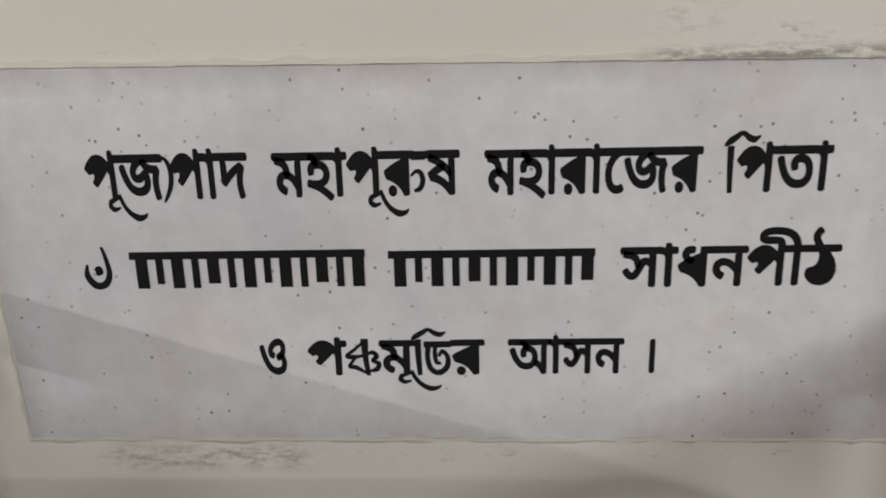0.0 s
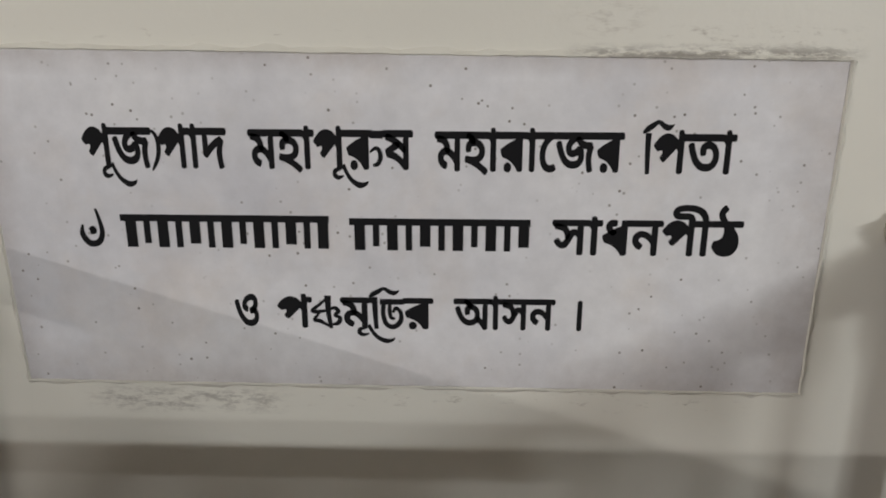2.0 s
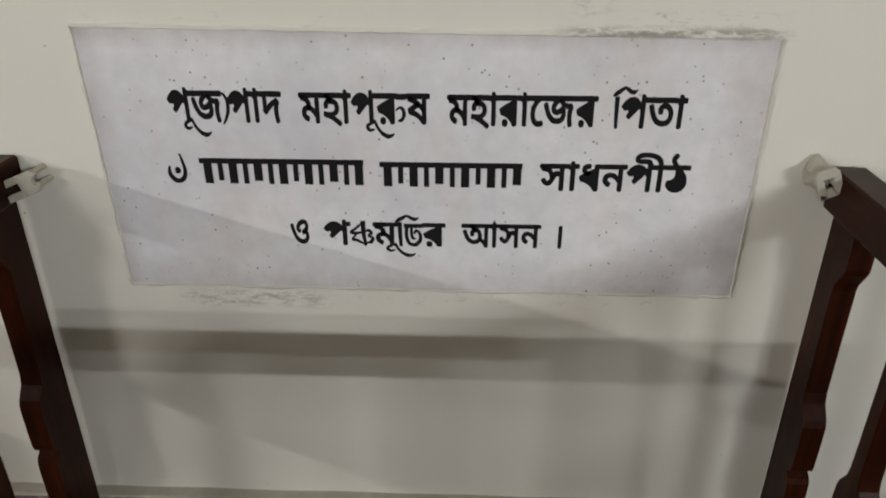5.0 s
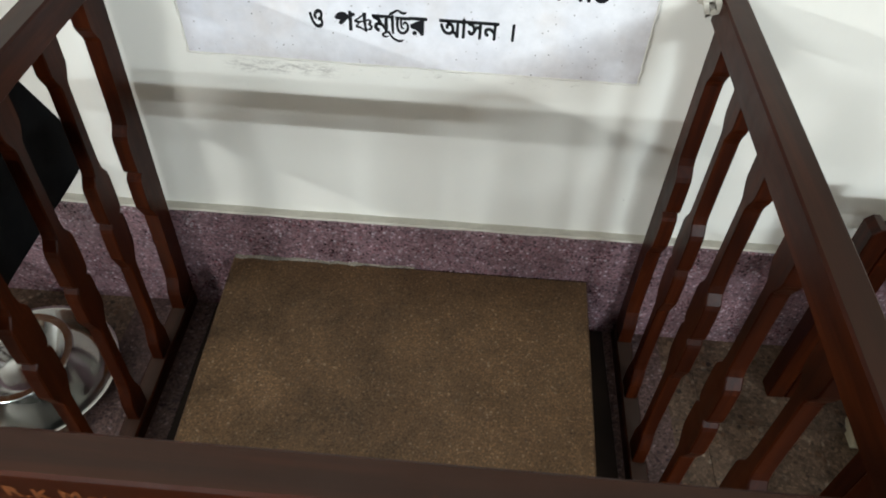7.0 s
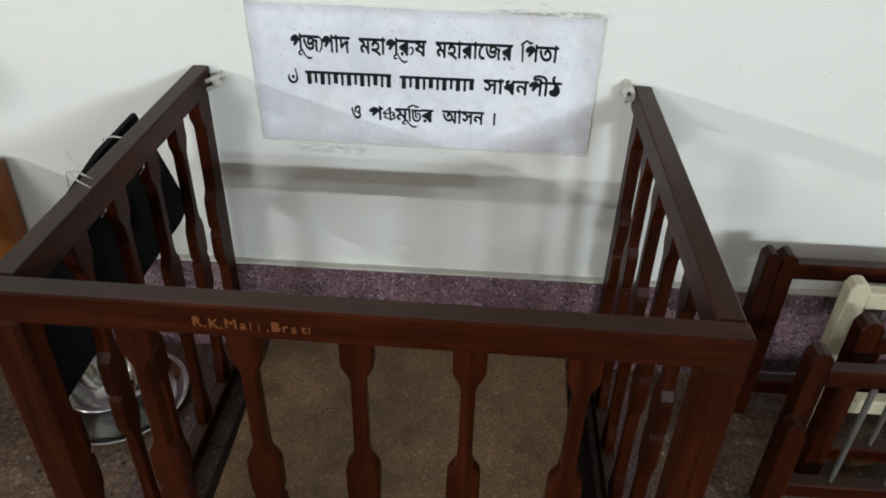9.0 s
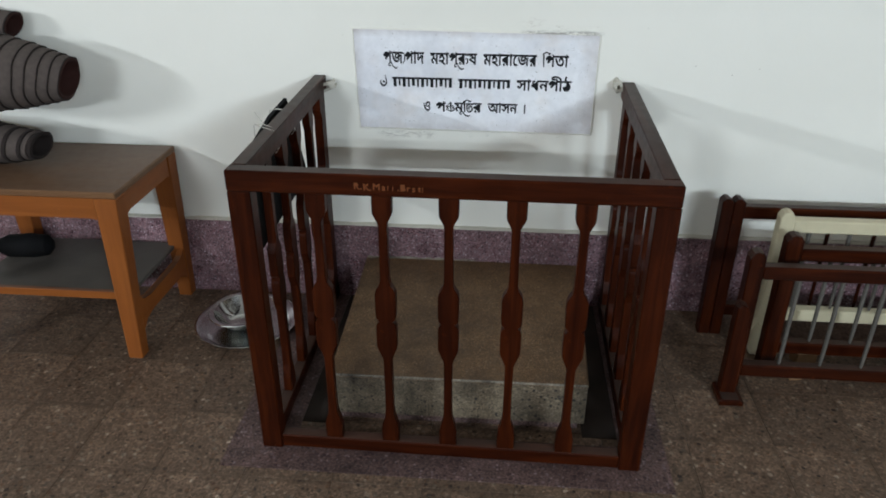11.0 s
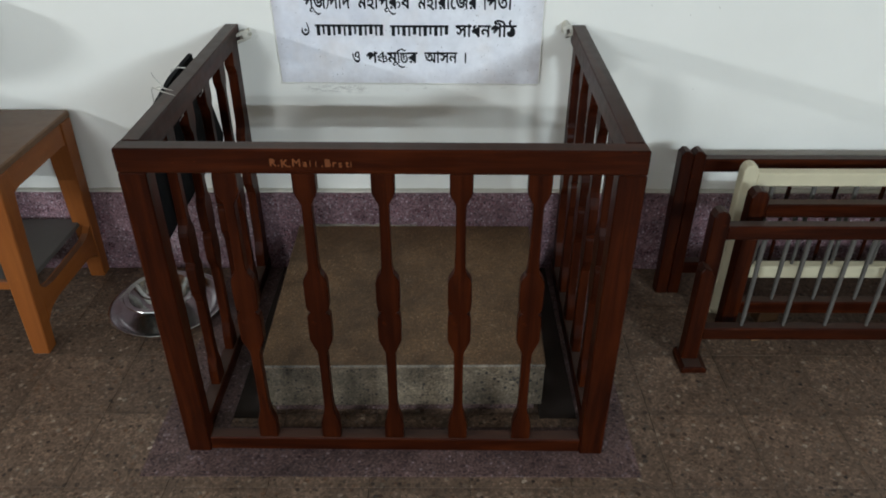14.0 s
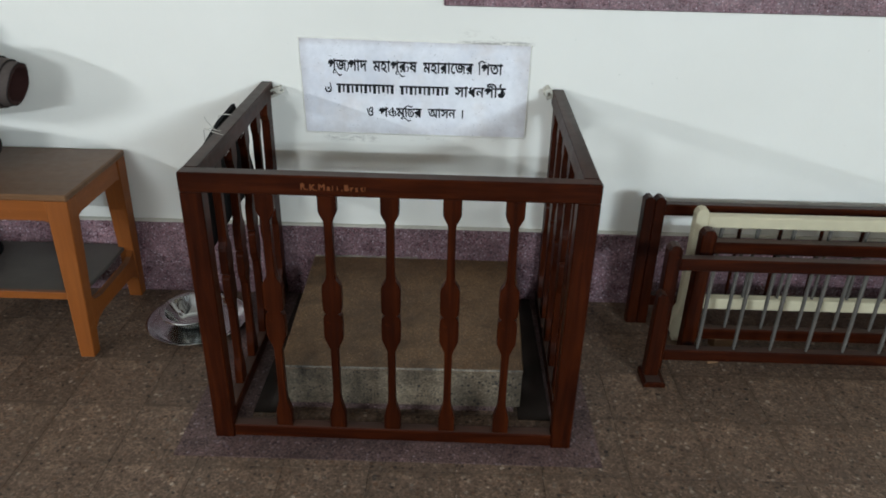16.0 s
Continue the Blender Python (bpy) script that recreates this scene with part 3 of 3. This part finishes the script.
mesh_front, mesh_side = baluster("y"), baluster("x")
for sx in (-1, 1):
    post = box(B(), -P / 2, P / 2, -PD / 2, PD / 2, 0, RZ - TALL - 0.0005, 0.003)
    ob = part("post", post, MAHOGANY["z"], railing)
    ob.location = (sx * (HX - P / 2), -RD + PD / 2, 0)
for i in range(5):
    ob = new("baluster", mesh_front)
    ob.parent, ob.location = railing, ((i - 2) * 0.161, -RD + 0.0215, 0)
part("top_rail", box(B(), -HX, HX, -RD, -RD + RAIL, RZ - TALL, RZ, 0.003), MAHOGANY["x"], railing)
part("bottom_rail", box(B(), -HX + P, HX - P, -RD + 0.004, -RD + 0.041, 0.004, 0.046, 0.003), MAHOGANY["x"], railing)
for sx in (-1, 1):
    x = sx * (HX - 0.0225)
    # the side rails spread and rise a little towards the wall
    spread = lambda y: sx * 0.009 * (y + RD) / RD
    rise = lambda y: 0.012 * (y + RD) / RD
    for i in range(4):
        y = -0.199 - i * 0.152
        ob = new("baluster", mesh_side)
        ob.parent, ob.location, ob.scale = railing, (x + spread(y), y, 0), (1, 1, 1 + rise(y) / 0.8)
    for name, half, y0, y1, z0, z1, up in (("top_rail", RAIL / 2, -RD + RAIL + 0.0005, 0.003 if sx < 0 else 0.005, RZ - TALL, RZ - 0.0005, 1), ("bottom_rail", 0.0185, -RD + PD, -0.016, 0.004, 0.046, 0)):
        bm = box(B(), x - half, x + half, y0, y1, z0, z1, 0.003)
        for v in bm.verts:
            v.co.x += spread(v.co.y)
            v.co.z += rise(v.co.y) * up
        part(name, bm, MAHOGANY["y"], railing)
    x += sx * 0.009
    # the stile at the wall is cut to half the baluster's shape
    prof = [(-0.014 - (w - 0.005) * 1.25, z) for w, z in half_profile()]
    part("stile", prism(B(), [(-0.016, 0.8), (-0.016, 0.045)] + [(y - (0.042 if sx < 0 else 0.034), z) for y, z in prof], "x", x - 0.0145, x + 0.0145), MAHOGANY["z"], railing).scale.z = 1 + 0.012 / 0.8
    # and a matching one stands against the front post
    x -= sx * 0.0085
    prof = [(-RD + PD + 0.010 + w, z) for w, z in half_profile()]
    part("stile", prism(B(), [(-RD + PD + 0.0005, 0.797), (-RD + PD + 0.0005, 0.0465)] + [(y, min(max(z, 0.0465), 0.797)) for y, z in prof], "x", x - 0.0145, x + 0.0145), MAHOGANY["z"], railing)
# faded painted letters on the front rail; those worn away are plain bars
rng = random.Random(2)
x = -0.222
for ch, w in (("R", 0.0125), (".", 0.005), ("K", 0.0125), (".", 0.005), ("M", 0.018), ("a", 0.0115), ("", 0.009), ("", 0.009), (".", 0.005), ("B", 0.0125), ("r", 0.0095), ("s", 0.011), ("t", 0.008), ("", 0.006)):
    z = RZ - 0.037 + rng.uniform(-0.001, 0.001)
    marks = B()
    if ch:
        ps, fs, _ = glyphs(ch)
        low = min(p.x for p in ps)
        size = 0.0235 if ch.isupper() else 0.0215
        vs = [marks.verts.new((x + (p.x - low) * size, -RD - 0.0005, z + p.y * size)) for p in ps]
        for f in fs:
            marks.faces.new([vs[i] for i in f])
        part("painted_letter", marks, M_GOLD, railing, "faded orange painted letter")
    else:
        box(marks, x, x + 0.002, -RD - 0.0005, -RD + 0.001, z, z + 0.012)
        part("painted_mark", marks, M_GOLD, railing, "faded orange painted bar")
    x += w + 0.0025

# ---- wall brackets holding the railing ----


def wall_bracket(x, z, tilt, long, label, lump):
    """A flat hasp with a slot, screwed to the rail's end and reaching to the wall."""
    b = thing("wall_bracket", label, "bracket", pose(x, -0.04, z, 0, 0, 0), "railing brackets")
    h, t = 0.014, 0.0035
    plate = B()
    prism(plate, [(-long, -h * 0.7), (-long + 0.006, -h), (-long + 0.012, -h), (-long + 0.012, h), (-long + 0.006, h), (-long, h * 0.7)], "y", -t, t, 0.0008)
    box(plate, -long + 0.0122, -long + 0.036, -t, t, 0.005, h, 0.0008)
    box(plate, -long + 0.0122, -long + 0.036, -t, t, -h, -0.005, 0.0008)
    prism(plate, [(-long + 0.0362, -h), (0.006, -h * 0.95), (0.012, -h * 0.5), (0.004, -0.003), (0.004, 0.003), (0.014, h * 0.5), (0.008, h), (-long + 0.0362, h)], "y", -t, t, 0.0008)
    part("plate", plate, M_PLASTER, b).matrix_basis = pose(0, 0, 0, 0, tilt, 0)
    for dz in (-0.008, 0.008):
        tip = lathe(B(), [(0.0001, 0.0), (0.0034, 0.0), (0.004, 0.006), (0.004, 0.04), (0.0001, 0.04)], 10)
        ob = part("screw", tip, M_PLASTER, b, "painted screw", True)
        ob.matrix_basis = pose(0, 0, 0, 0, tilt, 0) @ pose(0.0, 0.0, dz, -90, 0, 0)
    if lump:
        blob = B()
        bmesh.ops.create_icosphere(blob, subdivisions=3, radius=1.0)
        for v in blob.verts:
            n = 1 + 0.35 * noise.noise(v.co * 1.7 + Vector((2, 0, 1)))
            v.co = Vector((v.co.x * 0.013, v.co.y * 0.014, v.co.z * 0.018)) * n
        ob = part("plaster_lump", blob, M_PLASTER, b, "lump of painted plaster", True)
        ob.location = (-0.006, 0.028, 0.006)
    return b


wall_bracket(-0.482, 0.842, -22, 0.05, "cream painted slotted metal hasp fixing the railing to the wall", False)
wall_bracket(0.474, 0.852, 68, 0.022, "cream painted metal hasp half sunk in a plaster lump", True)

# ---- black board tied outside the railing ----
board = thing("black_board", "flat black board tied with white twine to the railing", "board", pose(-0.572, 0, 0, 0, 0.2, -0.5))
outline = [(-0.29, 0.862), (-0.19, 0.665), (-0.143, 0.575), (-0.148, 0.553), (-0.19, 0.54), (-0.42, 0.535), (-0.76, 0.505), (-0.785, 0.53), (-0.79, 0.62), (-0.72, 0.78), (-0.62, 0.82), (-0.45, 0.852)]
part("panel", prism(B(), outline, "x", -0.008, 0.004, 0.002), M_BLACK, board)
for y0, lift, loose in ((-0.40, 0.0, False), (-0.545, 0.02, True)):
    cut = B()
    turn = [(-0.590, y0, 0.80), (-0.591, y0 + 0.005, 0.852), (-0.57, y0 + 0.004, 0.8585), (-0.53, y0 - lift, 0.8565), (-0.5165, y0 - lift, 0.850), (-0.5155, y0 - lift - 0.008, 0.80), (-0.525, y0 - lift - 0.01, 0.787)]
    cord(cut, turn, 0.0016)
    if loose:
        cord(cut, [(-0.56, y0, 0.860), (-0.585, y0 + 0.02, 0.876), (-0.592, y0 + 0.026, 0.886)], 0.0013)
        cord(cut, [(-0.588, y0 + 0.004, 0.857), (-0.55, y0 - 0.03, 0.8575), (-0.518, y0 - 0.05, 0.8565), (-0.5145, y0 - 0.055, 0.82)], 0.0016)
    tagged(new("twine", mesh_of("twine", cut, M_STRING, True)), "white twine knotted round the mahogany top rail", "twine")

# ---- steel plate and bowl on the floor ----
plate = thing("steel_plate", "round shiny stainless steel plate lying on the terrazzo floor", "plate", pose(-0.803, -0.272, 0.003) @ Matrix.Diagonal((1.03, 1.03, 1, 1)))
part("dish", lathe(B(), [(0.0001, 0.0), (0.13, 0.0), (0.15, 0.006), (0.165, 0.022), (0.176, 0.026), (0.178, 0.028), (0.176, 0.0285), (0.164, 0.025), (0.148, 0.009), (0.129, 0.003), (0.0001, 0.003)], 56), M_STEEL, plate, smooth=True)
bowl = thing("steel_bowl", "shallow stainless steel bowl standing on the steel plate", "bowl", pose(-0.82, -0.262, 0.0065, 2, -2, 0))
part("body", lathe(B(), [(0.0001, 0.0), (0.048, 0.0), (0.062, 0.005), (0.084, 0.03), (0.098, 0.056), (0.112, 0.0605), (0.116, 0.063), (0.114, 0.0655), (0.098, 0.0625), (0.081, 0.033), (0.06, 0.0078), (0.047, 0.0024), (0.0001, 0.0024)], 48), M_STEEL, bowl, smooth=True)

# ---- low table with rolled mats ----
TX0, TX1, TY0, TY1, TZ = -1.74, -1.083, -0.474, -0.026, 0.602
table = thing("table", "low orange-brown wooden table with tapered legs and a lower shelf", "table")
part("tabletop", box(B(), TX0, TX1, TY0, TY1, TZ - 0.022, TZ, 0.004), M_TABLETOP, table, "dull brown dusty top")
for x in (TX0, TX1):
    for y in (TY0, TY1):
        sx, sy = (1 if x == TX0 else -1), (1 if y == TY0 else -1)
        leg = B()
        out = 0.03 if y == TY0 else 0.0
        lo = [(0.012, 0.004 - out), (0.062, 0.004 - out), (0.062, 0.05 - out), (0.012, 0.05 - out)]
        hi = [(0.001, 0.001), (0.075, 0.001), (0.075, 0.065), (0.001, 0.065)]
        a = [leg.verts.new((x + sx * u, y + sy * v, 0)) for u, v in lo]
        b = [leg.verts.new((x + sx * u, y + sy * v, TZ - 0.0225)) for u, v in hi]
        leg.faces.new(a), leg.faces.new(b)
        for i in range(4):
            leg.faces.new((a[i], a[(i + 1) % 4], b[(i + 1) % 4], b[i]))
        bmesh.ops.bevel(leg, geom=leg.edges[:], offset=0.003, segments=1, affect="EDGES")
        part("leg", leg, TEAK["z"], table)
arch = lambda a, b, z0, z1: [(a, z1), (a, z0), (a + 0.02, z0 + 0.006), (b - 0.02, z0 + 0.006), (b, z0), (b, z1)]
for y in (TY0 + 0.006, TY1 - 0.026):
    part("apron", prism(B(), arch(TX0 + 0.076, TX1 - 0.076, TZ - 0.098, TZ - 0.0225), "y", y, y + 0.02), TEAK["x"], table)
for x in (TX0 + 0.006, TX1 - 0.026):
    part("apron", prism(B(), arch(TY0 + 0.066, TY1 - 0.066, TZ - 0.095, TZ - 0.0225), "x", x, x + 0.02), TEAK["y"], table)
part("shelf", box(B(), TX0 + 0.035, TX1 - 0.045, TY0 + 0.053, TY1 - 0.03, 0.206, 0.222, 0.002), plain("shelf_grey", (0.1, 0.088, 0.076), 0.5, spread=0.4), table, "grey dusty lower shelf")
part("shelf_edge", box(B(), TX0 + 0.08, TX1 - 0.09, TY0 + 0.033, TY0 + 0.052, 0.197, 0.225, 0.002), TEAK["x"], table)
for x in (TX0 + 0.012, TX1 - 0.036):
    side = [(TY0 + 0.03, 0.088), (TY0 + 0.06, 0.115), (TY0 + 0.11, 0.122), (TY1 - 0.11, 0.118), (TY1 - 0.07, 0.105), (TY1 - 0.05, 0.08), (TY1 - 0.05, 0.215), (TY1 - 0.075, 0.19), (TY1 - 0.11, 0.178), (TY0 + 0.11, 0.176), (TY0 + 0.06, 0.186), (TY0 + 0.035, 0.215)]
    part("side_rail", prism(B(), side, "x", x, x + 0.024, 0.002), TEAK["y"], table)
shoe = B()
lathe(shoe, [(0.001, -0.09), (0.03, -0.088), (0.042, -0.06), (0.045, 0.02), (0.038, 0.075), (0.02, 0.092), (0.001, 0.095)], 16, "x")
bag = tagged(new("black_bag", mesh_of("black_bag", shoe, M_BLACK, True)), "soft black cloth bag lying on the grey table shelf", "bag")
bag.matrix_world = pose(-1.62, -0.21, 0.266, 0, 0, 8)


def rolled_mat(label, m, big, small, length, turns, core, squash=1.0, line=0.0035, rough=0.005):
    """A mat rolled so that each turn stands out a little past the one round it."""
    mat = thing("rolled_mat", label, "mat", m, "rolled mats on the table")
    rng = random.Random(turns * 7 + 1)
    mouth, rings = B(), []

    def ring(profile):
        rings.append(lathe(B(), profile, 48, "x"))

    x = 0.0
    skin = [(big * 0.97, -length), (big, -length + 0.02), (big, 0.0)]
    ring([(big - 0.004, -0.012), (big + 0.0016, -0.012), (big + 0.0016, 0.002), (big - 0.012, 0.004)])
    for i in range(turns):
        r0 = big + (small - big) * (i + 0.5) / turns
        r1 = big + (small - big) * (i + 1) / turns
        step = length * 0.42 / turns * (1.35 - 0.7 * i / turns) * rng.uniform(0.8, 1.2)
        skin += [(r0 + 0.002, x + 0.0005), (r0 + 0.0005, x + step * 0.5), (r1 + 0.001, x + step - line)]
        ring([(r1 + 0.0005, x + step - line), (r1 + 0.0022, x + step - line * 0.8), (r1 + 0.0022, x + step), (r1 - 0.006, x + step + 0.001)])
        x += step
    body = lathe(B(), skin, 48, "x")
    lathe(mouth, [(small + 0.001, x - 0.002), (small - 0.004, x + 0.003), (small - 0.010, x + 0.002), (small - 0.014, x - 0.03), (small * 0.6, x - 0.05), (0.001, x - 0.06)], 48, "x")
    for bm in [body, mouth] + rings:
        for v in bm.verts:
            v.co.z *= squash
            lean = 0.12 * v.co.z
            v.co.x += lean + 0.010 * noise.noise(Vector((v.co.y, v.co.z, 0)) * 13.0)
            p = v.co.copy()
            v.co.y += rough * noise.noise(p * 8.0)
            v.co.z += rough * noise.noise(p * 7.0 + Vector((3, 1, 5)))
    part("roll", body, M_MAT, mat, smooth=True)
    for one in rings:
        part("binding", one, M_MATEDGE, mat, "thin black cloth edge binding", smooth=True)
    part("inner_turn", mouth, core, mat, "dark inner end of the roll", smooth=True)
    return mat


rolled_mat("grey woven mat with dark bands rolled up on another mat", pose(-1.515, -0.235, 0.905, 0, 5, 4), 0.124, 0.07, 0.5, 6, M_MATRED)
rolled_mat("shaggy dark grey mat with bands rolled up on the wooden table", pose(-1.60, -0.27, 0.680, 0, 0, -3), 0.09, 0.055, 0.42, 4, M_MATEDGE, 0.84, 0.016, 0.012)
rolled_mat("thin grey woven mat rolled up on top of other mats", pose(-1.74, -0.085, 1.05, 0, 6, 3), 0.06, 0.048, 0.4, 2, M_MATRED, 0.9, 0.005, 0.01)

# ---- wooden barriers standing by the wall ----


def frame_panel(label, low, high, x0, x1, materials, rod, rail_top, rail_low, rods, step, first, leg_w=0.04, leg_t=0.05, double=False, start=0.0):
    """A barrier: two legs, two rails and a row of rods. low, high: the legs' feet and heads as (y, z)."""
    lean = math.degrees(math.atan2(high[0] - low[0], high[1] - low[1]))
    tall = math.hypot(high[0] - low[0], high[1] - low[1])
    f = thing("barrier_panel", label, "barrier", pose(0, low[0], low[1], -lean, 0, 0), "barriers by the wall")
    mx, mz = materials
    for x in (x0, x1 - leg_w):
        outline = [(x, start), (x + leg_w, start), (x + leg_w, tall - 0.02), (x + leg_w * 0.8, tall - 0.004), (x + leg_w * 0.5, tall), (x + leg_w * 0.2, tall - 0.004), (x, tall - 0.02)]
        if double:
            half = leg_w * 0.5
            for u in (x, x + half + 0.002):
                part("leg", prism(B(), [(u, 0), (u + half, 0), (u + half, tall - 0.012), (u + half * 0.6, tall), (u + half * 0.3, tall), (u, tall - 0.012)], "y", -leg_t / 2, leg_t / 2, 0.002), mz, f)
        else:
            part("leg", prism(B(), outline, "y", -leg_t / 2, leg_t / 2, 0.003), mz, f)
    for z in (rail_top, rail_low):
        part("rail", box(B(), x0 + leg_w - 0.002, x1 - leg_w + 0.002, -0.019, 0.019, z - 0.022, z + 0.022, 0.004), mx, f)
    me = None
    for i in range(rods):
        if me is None:
            me = mesh_of("rod", lathe(B(), [(0.0045, rail_low + 0.018), (0.0062, rail_low + 0.06), (0.0072, rail_top - 0.018)], 10), rod, True)
        ob = new("rod", me)
        ob.parent, ob.location = f, (first + i * step, 0, 0)
    return f


DARK = (MAHOGANY["x"], MAHOGANY["z"])
frame_panel("dark mahogany barrier with double legs standing close to the wall", (-0.15, 0), (-0.15, 0.527), 0.832, 2.3, DARK, MAHOGANY["z"], 0.478, 0.10, 9, 0.15, 1.05, 0.075, 0.045, True)
frame_panel("cream painted wooden barrier with steel rods standing on the floor", (-0.27, 0.0), (-0.27, 0.538), 0.981, 2.35, (M_CREAM, M_CREAM), M_ROD, 0.489, 0.163, 10, 0.126, 1.085, 0.045, 0.04)
cream = bpy.data.objects["barrier_panel.001"]
part("foot", prism(B(), [(0.960, 0.09), (0.962, 0.05), (0.975, 0.02), (1.0, 0.0), (1.052, 0.0), (1.05, 0.012), (1.022, 0.018), (1.012, 0.04), (1.008, 0.09), (0.981, 0.14)], "y", -0.024, 0.024, 0.003), M_CREAM, cream)
frame_panel("dark mahogany barrier with steel rods standing before the cream one", (-0.36, 0.0), (-0.36, 0.50), 0.980, 2.4, DARK, M_ROD, 0.434, 0.09, 9, 0.129, 1.13, 0.05, 0.045)
frame_panel("dark mahogany barrier with steel rods standing in front of others", (-0.455, 0.0), (-0.455, 0.486), 0.846, 2.45, DARK, M_ROD, 0.416, 0.06, 11, 0.1262, 1.010, 0.046, 0.044)
stand = thing("wooden_stand", "dark mahogany post on a short foot standing beside the barriers", "stand", pose(0.838, -0.522, 0))
part("post", prism(B(), [(-0.024, 0.018), (0.024, 0.018), (0.022, 0.31), (0.008, 0.335), (-0.012, 0.345), (-0.022, 0.33)], "y", -0.02, 0.02, 0.003), MAHOGANY["z"], stand)
part("foot", prism(B(), [(-0.032, 0.0), (0.042, 0.0), (0.042, 0.014), (0.026, 0.024), (-0.024, 0.024), (-0.032, 0.016)], "y", -0.06, 0.04, 0.003), MAHOGANY["y"], stand)
for x, y, w in ((1.085, -0.408, 0.045), (1.15, -0.312, 0.075), (2.2, -0.478, 0.05)):
    blk = thing("wood_block", "small raw brown wooden block lying under the standing barriers", "block", pose(x, y, 0, 0, 0, 12), "wood blocks")
    part("block", box(B(), -w / 2, w / 2, -0.022, 0.022, 0, 0.034 if w < 0.06 else 0.062, 0.003), M_BLOCK, blk)

# ---- floor: border round the railing, then tiles ----
setting("floor", box(B(), XW, XE, YS, 0.0, -0.2, -0.004), M_GROUT, "terrazzo tiled floor", "floor")
floor = bpy.data.objects["floor"]
BX0, BX1, BY = -0.655, 0.6, -0.967
T = 0.25
GX, GY = 0.172, 0.0
tile_mesh = mesh_of("tile", box(B(), 0.0004, T - 0.0004, 0.0004, T - 0.0004, -0.02, 0.0, 0.0006), M_TILE)
rest = B()
near = far = 0
i0, i1 = math.floor((XW - GX) / T), math.ceil((XE - GX) / T)
for j in range(0, 35):
    for i in range(i0, i1):
        x0, y1 = GX + i * T, GY - j * T
        if x0 < XW or x0 + T > XE or y1 - T < YS:
            continue
        if -2.1 < x0 < 1.9 and y1 > -2.2:
            ob = new("tile", tile_mesh)
            ob.parent, ob.location = floor, (x0, y1 - T, 0)
        else:
            box(rest, x0 - GX + 0.001, x0 - GX + T - 0.001, y1 - T + 0.001, y1 - 0.001, -0.02, 0.0)
rest_ob = part("tiles", rest, M_TILE, floor)
rest_ob.location.x = GX
tagged(rest_ob, "", "", "", "stuff")
border = B()
for a, b, c, d in ((BX0, BX1, BY, -0.80), (BX0, -0.47, -0.80, -0.022), (0.47, BX1, -0.80, -0.022)):
    box(border, a, b, c, d, -0.01, 0.003)
# strips that put the shade of the narrow gaps into the floor colour
gap_shade = B()
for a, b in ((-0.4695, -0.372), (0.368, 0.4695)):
    box(gap_shade, a, b, -0.765, -0.022, -0.01, 0.0025)
setting("floor_gap_shade", gap_shade, M_GAP_SHADE, "dark floor strip standing in for shade between platform and railing", "floor strip")
setting("floor_border", border, M_BORDER, "purple-brown terrazzo border strip round the railing", "floor border")
